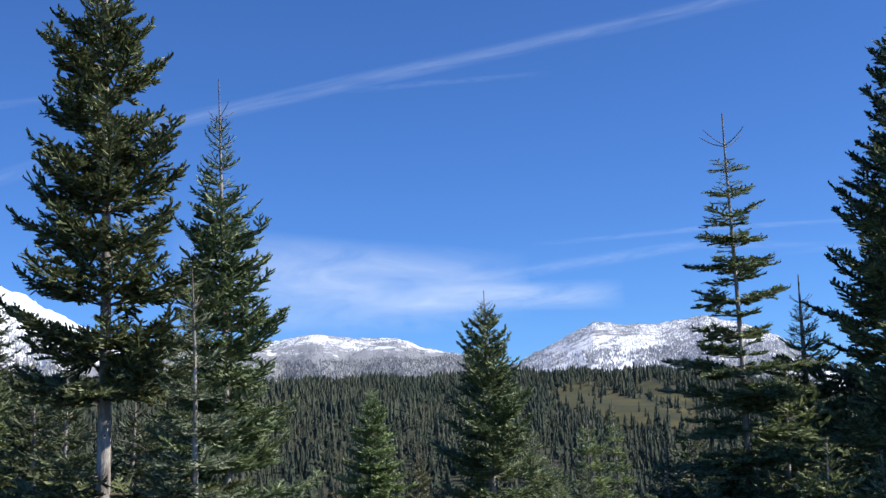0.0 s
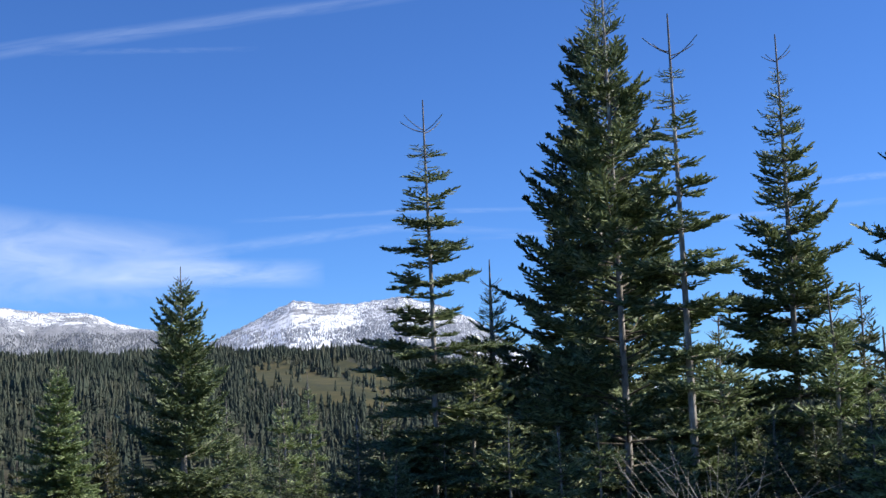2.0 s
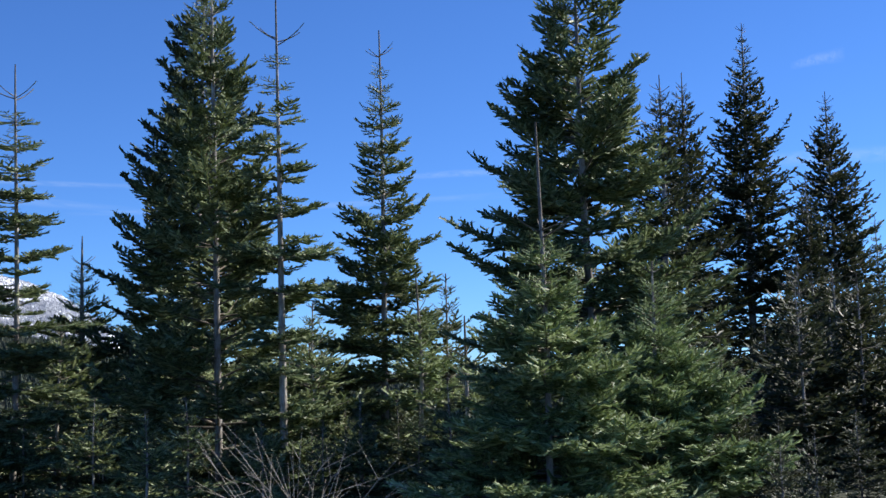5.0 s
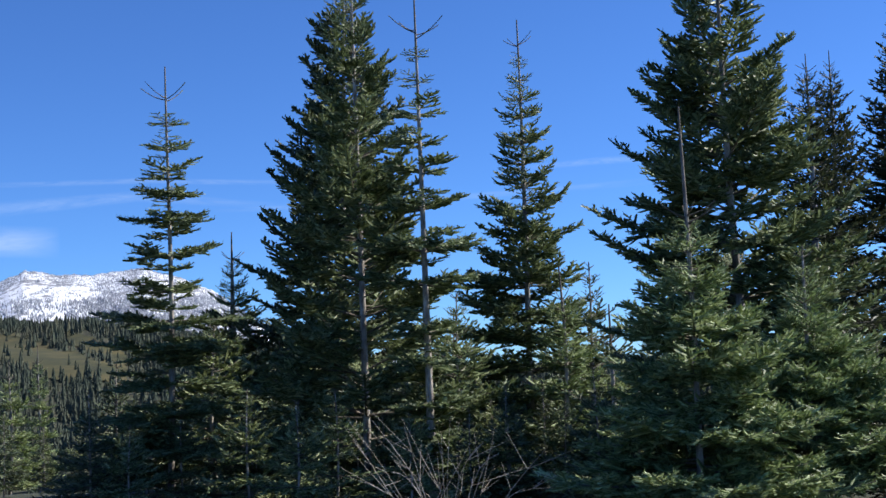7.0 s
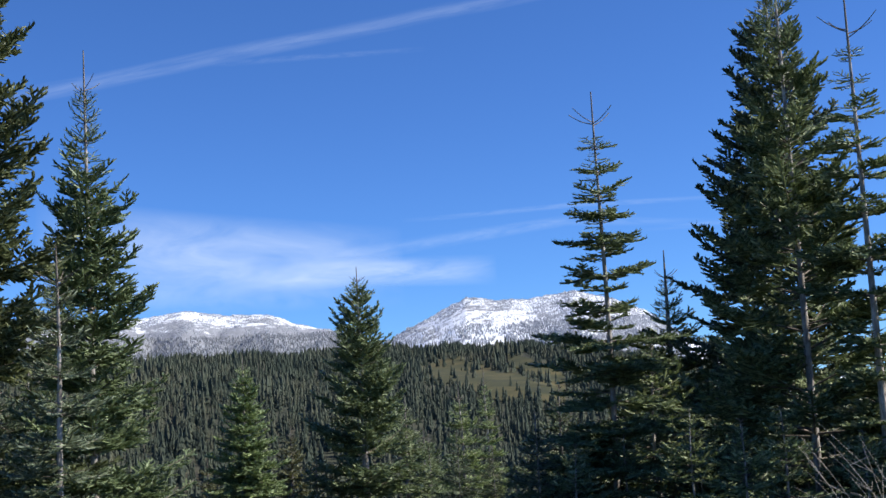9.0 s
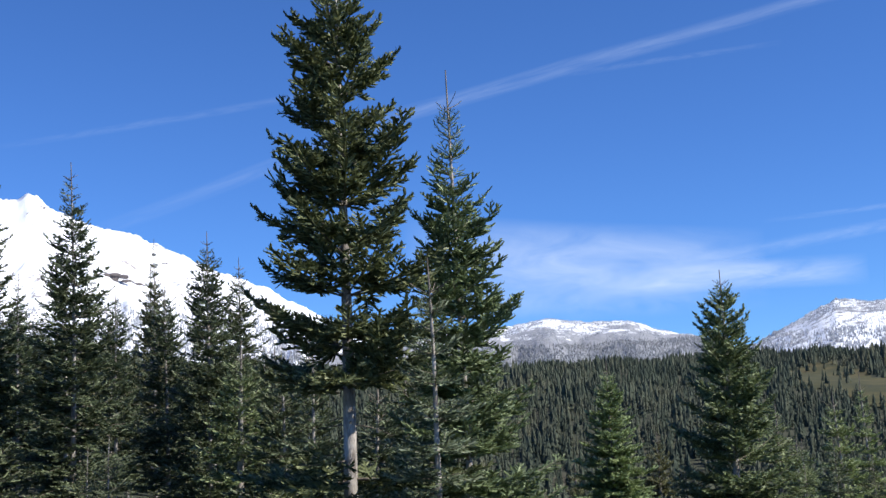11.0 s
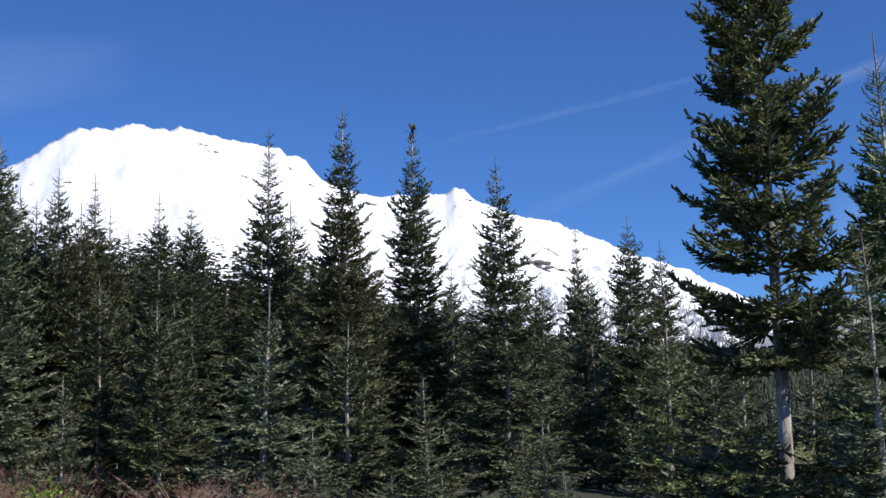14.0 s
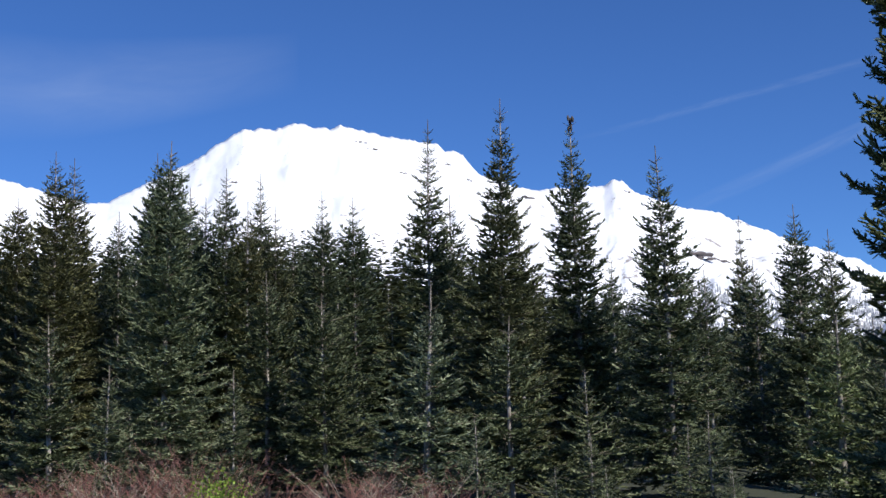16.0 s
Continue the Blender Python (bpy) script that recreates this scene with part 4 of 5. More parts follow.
fir(9.86, 12.17, 7.4, (-0.017, 0.013), [(6.6, 0.42), (5.86, 0.76), (5.01, 0.98), (4.62, 1.02), (4.19, 1.15), (3.07, 1.48), (2.28, 1.6), (1.22, 1.71)], "tall fir with heavy layered boughs and a pale trunk", NEEDLES, step=0.1, twig=0.076, gap=0.3, per=6, between=6, thick=0.022, leader=0.3, rise=(30, 18, -2), trunk=0.072, dense=1.7, inner=0.16, open_side=0.6, fuzz=2, puff=0.2, sparse=0.0, seed=7)
fir(7.24, 9.78, 4.08, (0.001, -0.001), [(3.07, 0.17), (2.66, 0.36), (2.29, 0.61), (1.65, 0.8), (1.06, 1.05), (0.38, 1.3)], "fresh green young fir with a long bare leader", NEEDLES_FRESH, step=0.04, twig=0.065, gap=0.34, leader=1.05, trunk=0.04, thick=0.018, dense=1.8, per=8, between=8, open_side=0.0)
fir(9.05, 10.25, 2.8, (0, 0), [(2.45, 0.22), (1.84, 0.6), (1.28, 0.98), (0.6, 1.25), (0.1, 1.35)], "fresh green bushy young fir", NEEDLES_FRESH, step=0.045, twig=0.062, gap=0.28, trunk=0.045, leader=0.1, arm=0.12, thick=0.016, dense=1.8, fuzz=2, per=8, between=7, rise=(42, 16, 0))
# firs at the right: being in shade is painted by the needle colour
fir(18.17, 20.20, 8.08, (0.013, -0.011), [(7.43, 0.37), (6.2, 0.65), (4.37, 0.99), (2.56, 1.18)], "dark fir in shade behind taller trees", NEEDLES_SHADED, fuzz=0, twig=0.105, gap=0.4, leader=0.35, trunk=0.12, thick=0.031, arm=0.2, per=7, between=8)
fir(20.55, 22.09, 8.82, (0.017, -0.016), [(8.03, 0.39), (6.67, 0.72), (4.64, 1.1), (2.64, 1.31)], "dark fir in shade behind taller trees", NEEDLES_SHADED, fuzz=0, twig=0.105, gap=0.4, leader=0.35, trunk=0.12, thick=0.031, arm=0.2, per=7, between=8)
fir(23.06, 22.43, 10.46, (0.011, -0.011), [(9.04, 0.47), (7.59, 0.85), (6.16, 1.3), (4.74, 1.55), (2.63, 1.69), (0.54, 1.91)], "tall fir darkened as in shade, with a dense even cone", NEEDLES_SHADED, fuzz=0, twig=0.12, gap=0.36, leader=0.2, trunk=0.13, thick=0.036, arm=0.2, per=7, between=8)
fir(25.99, 22.17, 8.91, (0, 0), [(7.71, 0.53), (6.23, 0.97), (4.76, 1.25), (1.84, 1.72)], "dark fir in shade", NEEDLES_SHADED, fuzz=0, thick=0.036, twig=0.13, gap=0.36, leader=0.3, trunk=0.1)
fir(24.08, 21.31, 6.46, (0, 0), [(5.31, 0.47), (3.92, 0.74), (1.85, 1.03), (-1.94, 1.47)], "small dark fir in shade", NEEDLES_SHADED, fuzz=0, thick=0.036, twig=0.13, gap=0.36, leader=0.35, trunk=0.06)
fir(-21.12, 26.86, 10.43, (0.009, 0.007), [(9.0, 0.34), (8.2, 0.47), (7.4, 0.66), (6.29, 0.88), (4.26, 1.1)], "green fir in a dense stand", NEEDLES_DEEP, thick=0.033, arm=0.2, fuzz=0, twig=0.105, gap=0.36, per=6, between=6, rise=(40, 18, -6), trunk=0.075, leader=0.4, seed=5, group="stand of firs", dense=1.4, open_side=0.15)
fir(-23.00, 30.46, 9.04, (0, 0), [(8.06, 0.42), (7.17, 0.63), (4.55, 1.05), (-0.2, 1.4)], "green fir in a dense stand", NEEDLES_DEEP, thick=0.033, arm=0.2, fuzz=0, twig=0.105, gap=0.36, per=6, between=6, rise=(40, 18, -6), trunk=0.075, leader=0.4, seed=5, group="stand of firs", dense=1.4, open_side=0.15)
fir(-18.47, 26.34, 10.41, (0.021, 0.014), [(9.72, 0.21), (9.11, 0.38), (8.05, 0.53), (7.0, 0.68), (5.51, 1.12), (4.05, 1.4), (1.18, 1.62)], "tall olive-green fir with a thin top in a dense stand", NEEDLES_BROWN, step=0.3, twig=0.105, gap=0.38, dense=1.45, rise=(40, 18, -6), leader=0.4, seed=5, trunk=0.1, group="stand of firs", thick=0.033, arm=0.2, fuzz=0, per=7, between=8)
fir(-17.25, 28.33, 10.06, (0.002, 0.001), [(8.78, 0.36), (7.08, 0.7), (5.56, 0.94), (4.05, 1.22), (2.57, 1.37)], "tall fir with a knobbly bare top", NEEDLES_DEEP, step=0.3, twig=0.105, gap=0.38, dense=1.45, rise=(40, 18, -6), leader=0.25, seed=5, trunk=0.1, sparse=0.1, group="stand of firs", thick=0.033, arm=0.2, fuzz=0, per=7, between=8, cones=9)
fir(-14.30, 27.69, 8.68, (-0.007, -0.003), [(8.07, 0.29), (7.21, 0.43), (6.63, 0.66), (5.5, 0.88), (3.82, 1.11), (1.76, 1.43)], "green fir in a dense stand", NEEDLES_DEEP, thick=0.033, arm=0.2, fuzz=0, twig=0.105, gap=0.36, per=6, between=6, rise=(40, 18, -6), trunk=0.075, leader=0.4, seed=5, group="stand of firs", dense=1.4, open_side=0.15)
fir(-13.99, 35.50, 8.14, (0, 0), [(7.15, 0.42), (5.8, 0.77), (4.13, 1.08), (-0.43, 1.66)], "green fir in a dense stand", NEEDLES_DEEP, thick=0.033, arm=0.2, fuzz=0, twig=0.105, gap=0.36, per=6, between=6, rise=(40, 18, -6), trunk=0.075, leader=0.4, seed=5, group="stand of firs", dense=1.4, open_side=0.15)
fir(-10.10, 27.36, 4.06, (0.028, 0.010), [(3.5, 0.4), (2.25, 0.83), (1.02, 1.13), (0.04, 1.33)], "small fresh green fir in front of the stand", NEEDLES, step=0.1, twig=0.11, gap=0.36, leader=0.5, seed=9, thick=0.033, arm=0.2, fuzz=0, per=7, between=8)
fir(-13.80, 37.72, 7.63, (0, 0), [(6.83, 0.33), (5.6, 0.66), (3.35, 1.01), (-0.55, 1.47)], "green fir in a dense stand", NEEDLES_DEEP, thick=0.033, arm=0.2, fuzz=0, twig=0.105, gap=0.36, per=6, between=6, rise=(40, 18, -6), trunk=0.075, leader=0.4, seed=5, group="stand of firs", dense=1.4, open_side=0.15)
fir(-16.74, 38.70, 7.08, (0, 0), [(6.32, 0.43), (5.21, 0.73), (3.54, 1.01), (-0.62, 1.55)], "green fir in a dense stand", NEEDLES_DEEP, thick=0.033, arm=0.2, fuzz=0, twig=0.105, gap=0.36, per=6, between=6, rise=(40, 18, -6), trunk=0.075, leader=0.4, seed=5, group="stand of firs", dense=1.4, open_side=0.15)
fir(-19.94, 41.64, 7.39, (0, 0), [(6.46, 0.47), (5.23, 0.72), (2.79, 1.06), (-0.8, 1.27)], "green fir in a dense stand", NEEDLES_DEEP, thick=0.033, arm=0.2, fuzz=0, twig=0.105, gap=0.36, per=6, between=6, rise=(40, 18, -6), trunk=0.075, leader=0.4, seed=5, group="stand of firs", dense=1.4, open_side=0.15)
fir(-29.32, 33.04, 10.20, (0, 0), [(9.17, 0.45), (8.15, 0.69), (6.12, 0.93), (3.13, 1.22)], "green fir in a dense stand", NEEDLES_DEEP, thick=0.033, arm=0.2, fuzz=0, twig=0.105, gap=0.36, per=6, between=6, rise=(40, 18, -6), trunk=0.075, leader=0.4, seed=5, group="stand of firs", dense=1.4, open_side=0.15)
fir(-31.04, 28.54, 10.82, (0, 0), [(9.84, 0.35), (8.86, 0.58), (6.94, 0.85), (4.1, 1.16)], "green fir in a dense stand", NEEDLES_DEEP, thick=0.033, arm=0.2, fuzz=0, twig=0.105, gap=0.36, per=6, between=6, rise=(40, 18, -6), trunk=0.075, leader=0.4, seed=5, group="stand of firs", dense=1.4, open_side=0.15)
fir(-25.51, 21.19, 9.59, (0.017, 0.021), [(8.82, 0.39), (7.3, 0.82), (5.8, 1.06), (4.33, 1.31), (1.44, 1.67)], "grey-green fir in a dense stand", NEEDLES_BLUE, step=0.3, twig=0.105, gap=0.38, dense=1.45, rise=(40, 18, -6), leader=0.4, seed=5, group="stand of firs", thick=0.033, arm=0.2, fuzz=0, per=7, between=8)
fir(-30.99, 25.56, 10.87, (0, 0), [(9.98, 0.41), (8.51, 0.77), (6.7, 1.03), (3.15, 1.38)], "green fir in a dense stand", NEEDLES_DEEP, thick=0.033, arm=0.2, fuzz=0, twig=0.105, gap=0.36, per=6, between=6, rise=(40, 18, -6), trunk=0.075, leader=0.4, seed=5, group="stand of firs", dense=1.4, open_side=0.15)
fir(-32.87, 23.07, 10.83, (0, 0), [(9.89, 0.41), (8.81, 0.63), (7.57, 0.92), (4.94, 1.29), (1.51, 1.75)], "olive-green fir in a dense stand", NEEDLES_BROWN, thick=0.033, arm=0.2, fuzz=0, twig=0.105, gap=0.36, per=6, between=6, rise=(40, 18, -6), trunk=0.075, leader=0.4, seed=5, group="stand of firs", dense=1.4, open_side=0.15)
fir(-34.16, 24.72, 11.08, (0, 0), [(9.94, 0.43), (8.44, 0.77), (6.94, 0.97), (3.28, 1.45)], "olive-green fir in a dense stand", NEEDLES_BROWN, thick=0.033, arm=0.2, fuzz=0, twig=0.105, gap=0.36, per=6, between=6, rise=(40, 18, -6), trunk=0.075, leader=0.4, seed=5, group="stand of firs", dense=1.4, open_side=0.15)
fir(-36.83, 24.37, 10.09, (0, 0), [(9.11, 0.73), (7.18, 1.01), (3.39, 1.52), (0.07, 1.82)], "olive-green fir in a dense stand", NEEDLES_BROWN, thick=0.033, arm=0.2, fuzz=0, twig=0.105, gap=0.36, per=6, between=6, rise=(40, 18, -6), trunk=0.075, leader=0.4, seed=5, group="stand of firs", dense=1.4, open_side=0.15)
fir(-34.09, 29.62, 10.78, (0, 0), [(9.36, 0.52), (7.36, 0.83), (3.43, 1.24), (-0.01, 1.55)], "green fir in a dense stand", NEEDLES_DEEP, thick=0.033, arm=0.2, fuzz=0, twig=0.105, gap=0.36, per=6, between=6, rise=(40, 18, -6), trunk=0.075, leader=0.4, seed=5, group="stand of firs", dense=1.4, open_side=0.15)
fir(-34.88, 27.09, 9.68, (0, 0), [(8.79, 0.41), (7.21, 0.73), (4.29, 1.01), (-0.07, 1.42)], "green fir in a dense stand", NEEDLES_DEEP, thick=0.033, arm=0.2, fuzz=0, twig=0.105, gap=0.36, per=6, between=6, rise=(40, 18, -6), trunk=0.075, leader=0.4, seed=5, group="stand of firs", dense=1.4, open_side=0.15)
fir(-32.24, 28.71, 10.03, (0, 0), [(9.04, 0.4), (7.07, 0.71), (4.18, 0.99), (-0.15, 1.39)], "green fir in a dense stand", NEEDLES_DEEP, thick=0.033, arm=0.2, fuzz=0, twig=0.105, gap=0.36, per=6, between=6, rise=(40, 18, -6), trunk=0.075, leader=0.4, seed=5, group="stand of firs", dense=1.4, open_side=0.15)
fir(-30.57, 29.05, 9.68, (0, 0), [(8.28, 0.5), (6.93, 0.87), (4.09, 1.16), (-0.16, 1.45)], "olive-green fir in a dense stand", NEEDLES_BROWN, thick=0.033, arm=0.2, fuzz=0, twig=0.105, gap=0.36, per=6, between=6, rise=(40, 18, -6), trunk=0.075, leader=0.4, seed=5, group="stand of firs", dense=1.4, open_side=0.15)
fir(-33.11, 32.18, 11.53, (0, 0), [(9.98, 0.42), (8.92, 0.72), (6.39, 1.06), (-0.35, 1.59)], "green fir in a dense stand", NEEDLES_DEEP, thick=0.033, arm=0.2, fuzz=0, twig=0.105, gap=0.36, per=6, between=6, rise=(40, 18, -6), trunk=0.075, leader=0.4, seed=5, group="stand of firs", dense=1.4, open_side=0.15)
fir(-32.03, 31.85, 10.17, (0, 0), [(8.96, 0.37), (7.3, 0.7), (3.24, 1.14), (-0.32, 1.45)], "olive-green fir in a dense stand", NEEDLES_BROWN, thick=0.033, arm=0.2, fuzz=0, twig=0.105, gap=0.36, per=6, between=6, rise=(40, 18, -6), trunk=0.075, leader=0.4, seed=5, group="stand of firs", dense=1.4, open_side=0.15)
fir(-28.77, 30.83, 10.06, (0, 0), [(8.84, 0.39), (7.87, 0.66), (5.94, 1.01), (3.09, 1.28)], "green fir in a dense stand", NEEDLES_DEEP, thick=0.033, arm=0.2, fuzz=0, twig=0.105, gap=0.36, per=6, between=6, rise=(40, 18, -6), trunk=0.075, leader=0.4, seed=5, group="stand of firs", dense=1.4, open_side=0.15)
fir(-32.28, 33.01, 9.59, (0, 0), [(8.69, 0.38), (7.0, 0.72), (3.26, 1.1), (-0.39, 1.38)], "green fir in a dense stand", NEEDLES_DEEP, thick=0.033, arm=0.2, fuzz=0, twig=0.105, gap=0.36, per=6, between=6, rise=(40, 18, -6), trunk=0.075, leader=0.4, seed=5, group="stand of firs", dense=1.4, open_side=0.15)
fir(-16.90, 21.28, 4.98, (0.026, 0.020), [(4.21, 0.32), (3.23, 0.62), (2.26, 0.89), (1.29, 1.37), (0.34, 1.55)], "small grey-green fir in front of the stand", NEEDLES_BLUE, step=0.1, twig=0.11, gap=0.36, leader=0.6, seed=9, thick=0.033, arm=0.2, fuzz=0, per=7, between=8)
fir(-18.46, 17.11, 3.03, (0.009, 0.010), [(2.53, 0.18), (1.87, 0.35), (1.22, 0.51), (0.56, 0.6)], "slender small green fir at the edge of the brush", NEEDLES_DEEP, step=0.1, fuzz=2, thick=0.034, per=8, between=8, twig=0.09, gap=0.28, leader=0.3, arm=0.15, trunk=0.035)
fir(-20.77, 15.91, 3.21, (-0.001, -0.002), [(2.63, 0.22), (1.95, 0.41), (1.28, 0.5), (0.62, 0.6)], "slender small fir at the edge of the brush", NEEDLES_DEEP, step=0.1, fuzz=2, thick=0.034, per=8, between=8, twig=0.09, gap=0.28, leader=0.3, arm=0.15, trunk=0.035)
fir(-25.51, 17.90, 4.73, (-0.011, -0.017), [(3.92, 0.51), (2.85, 0.78), (1.53, 1.07), (0.48, 1.21)], "green fir in a dense stand", NEEDLES_DEEP, thick=0.033, arm=0.2, fuzz=0, twig=0.105, gap=0.36, per=6, between=6, rise=(40, 18, -6), trunk=0.075, leader=0.4, seed=5, group="stand of firs", dense=1.4, open_side=0.15)
fir(-23.33, 24.96, 5.58, (0.001, 0.001), [(4.65, 0.55), (3.11, 0.97), (1.3, 1.25), (0.11, 1.41)], "green fir in a dense stand", NEEDLES_DEEP, thick=0.033, arm=0.2, fuzz=0, twig=0.105, gap=0.36, per=6, between=6, rise=(40, 18, -6), trunk=0.075, leader=0.4, seed=5, group="stand of firs", dense=1.4, open_side=0.15)
fir(-16.61, 23.98, 4.34, (0.018, 0.012), [(3.29, 0.8), (1.86, 1.13), (0.2, 1.47)], "green fir in a dense stand", NEEDLES_DEEP, thick=0.033, arm=0.2, fuzz=0, twig=0.105, gap=0.36, per=6, between=6, rise=(40, 18, -6), trunk=0.075, leader=0.4, seed=5, group="stand of firs", dense=1.4, open_side=0.15)
fir(-25.83, 25.31, 6.50, (-0.003, -0.003), [(5.18, 0.8), (3.24, 0.99), (1.33, 1.24), (0.07, 1.33)], "green fir in a dense stand", NEEDLES_DEEP, thick=0.033, arm=0.2, fuzz=0, twig=0.105, gap=0.36, per=6, between=6, rise=(40, 18, -6), trunk=0.075, leader=0.4, seed=5, group="stand of firs", dense=1.4, open_side=0.15)
fir(-7.11, 23.10, 3.39, (0.037, 0.011), [(2.85, 0.33), (1.78, 0.61), (0.41, 0.88)], "small fir at the foot of a taller one", NEEDLES_DEEP, thick=0.028, arm=0.2, step=0.12, fuzz=1, twig=0.11, gap=0.34, per=7, between=7, trunk=0.05, leader=0.45)
fir(-9.75, 28.55, 4.02, (0.036, 0.012), [(3.21, 0.48), (1.86, 0.83), (0.14, 1.1)], "small fir at the foot of a taller one", NEEDLES_DEEP, thick=0.028, arm=0.2, step=0.12, fuzz=1, twig=0.11, gap=0.34, per=7, between=7, trunk=0.05, leader=0.45)
fir(-5.21, 20.52, 2.73, (0.042, 0.010), [(2.17, 0.39), (1.25, 0.68), (0.52, 0.87)], "small fir at the foot of a taller one", NEEDLES_DEEP, thick=0.028, arm=0.2, step=0.12, fuzz=1, twig=0.11, gap=0.34, per=7, between=7, trunk=0.05, leader=0.45)
fir(-5.19, 22.58, 3.23, (0.041, 0.009), [(2.61, 0.42), (1.6, 0.74), (0.4, 0.95)], "small fir at the foot of a taller one", NEEDLES_DEEP, thick=0.028, arm=0.2, step=0.12, fuzz=1, twig=0.11, gap=0.34, per=7, between=7, trunk=0.05, leader=0.45)
fir(-8.15, 24.86, 3.53, (-0.014, -0.005), [(2.86, 0.42), (1.76, 0.72), (0.89, 0.96)], "small fir at the foot of a taller one", NEEDLES_DEEP, thick=0.028, arm=0.2, step=0.12, fuzz=1, twig=0.11, gap=0.34, per=7, between=7, trunk=0.05, leader=0.45)
fir(-8.73, 28.87, 3.17, (-0.010, -0.003), [(2.52, 0.41), (1.76, 0.66), (0.74, 0.88)], "small fir at the foot of a taller one", NEEDLES_DEEP, thick=0.028, arm=0.2, step=0.12, fuzz=1, twig=0.11, gap=0.34, per=7, between=7, trunk=0.05, leader=0.45)


def stand(kinds, count, turns, near, far, seed, group, size=1.0):
    """More firs of the given kinds, set out at random, none closer than a step to another."""
    rng = np.random.default_rng(seed)
    done = []
    for _ in range(count * 6):
        if len(done) == count:
            break
        turn, r = rng.uniform(*turns), math.sqrt(rng.uniform(near ** 2, far ** 2))
        x, y = -math.sin(radians(turn)) * r, math.cos(radians(turn)) * r
        if any((x - a) ** 2 + (y - b) ** 2 < 1.0 for a, b in done):
            continue
        done.append((x, y))
        kind = kinds[rng.integers(len(kinds))]
        copy = copy_thing(kind, Matrix.Translation((x, y, ground_height(x, y))) @ Matrix.Rotation(rng.random() * 6.28, 4, "Z") @ Matrix.Diagonal((*(size * rng.uniform(0.85, 1.12),) * 3, 1)))
        tagged(copy, group=group)


FULL = [(9.0, 0.3), (7.5, 0.75), (5.0, 1.15), (2.0, 1.6), (0.5, 1.7)]
back_firs = [fir(-52 - 3 * k, 44 + 5 * k, 9.8 + 0.5 * k, (0, 0), FULL, "fir at the back of a dense stand", m, fuzz=0, thick=0.06, arm=0.25, twig=0.2, gap=0.5, per=6, between=5, leader=0.35, dense=1.25, seed=30 + k, group="back of the fir stand")
             for k, m in enumerate((NEEDLES_DEEP, NEEDLES_DEEP, NEEDLES_BROWN))]
stand(back_firs, 70, (17, 68), 50, 88, 41, "back of the fir stand")
stand(back_firs, 7, (-66, -47), 34, 60, 42, "back of the fir stand")
LOW = [(2.3, 0.4), (1.7, 0.7), (0.9, 1.0), (0.1, 1.1)]
low_firs = [fir(p[0], p[1], 2.6 + 0.2 * k, (0, 0), LOW, "waist-high bushy fir sapling under taller firs", m, fuzz=0, thick=0.03, twig=0.1, arm=0.1, gap=0.3, per=6, between=3, leader=0.08, trunk=0.035, seed=50 + k, group="fir saplings")
            for k, (m, p) in enumerate(((NEEDLES, (5.2, 19.5)), (NEEDLES, (8.1, 16.6)), (NEEDLES_DEEP, (-14.5, 24.0))))]
stand(low_firs, 14, (-46, -13), 20, 28, 43, "fir saplings")
stand(low_firs, 10, (-34, -17), 14, 18, 46, "fir saplings", 0.45)
stand(low_firs, 9, (-24, -8), 17.5, 21.5, 58, "fir saplings", 0.38)
stand(low_firs, 18, (-32, 12), 28, 52, 57, "fir saplings", 0.62)
stand(low_firs[2:], 4, (19, 64), 27, 46, 45, "fir saplings")
stand(low_firs[2:], 4, (14, 37), 21, 26, 47, "fir saplings", 0.6)
stand(low_firs[2:], 5, (17, 34), 15, 21, 66, "fir saplings", 0.36)
stand(low_firs, 5, (-34, -28), 14, 17, 60, "fir saplings", 0.5)
stand(low_firs, 14, (-30, -8), 14, 20, 62, "fir saplings", 0.5)
# low thicket filling the dark right: its shade lies in the needle colour
shaded_firs = [fir(15.0 + 2 * k, 13.6 + k, 3.4, (0, 0), [(2.9, 0.4), (2.0, 0.75), (1.0, 1.05), (0.1, 1.2)], "low fir of a thicket, darkened as in shade", NEEDLES_SHADED, fuzz=0, thick=0.034, twig=0.11, arm=0.1, gap=0.32, per=6, between=4, leader=0.12, trunk=0.04, seed=80 + k, group="shaded fir thicket") for k in range(2)]
stand(shaded_firs, 16, (-58, -43), 17, 27, 63, "shaded fir thicket", 0.8)
stand(shaded_firs, 24, (-53, -44.6), 10.5, 16, 65, "shaded fir thicket", 0.34)
# unseen firs past the right edge, added to throw shade over the thicket
stand(back_firs, 8, (-70, -56), 25, 36, 64, "back of the fir stand", 0.9)
stand(low_firs, 8, (-22, -6), 19, 26, 61, "fir saplings", 0.6)


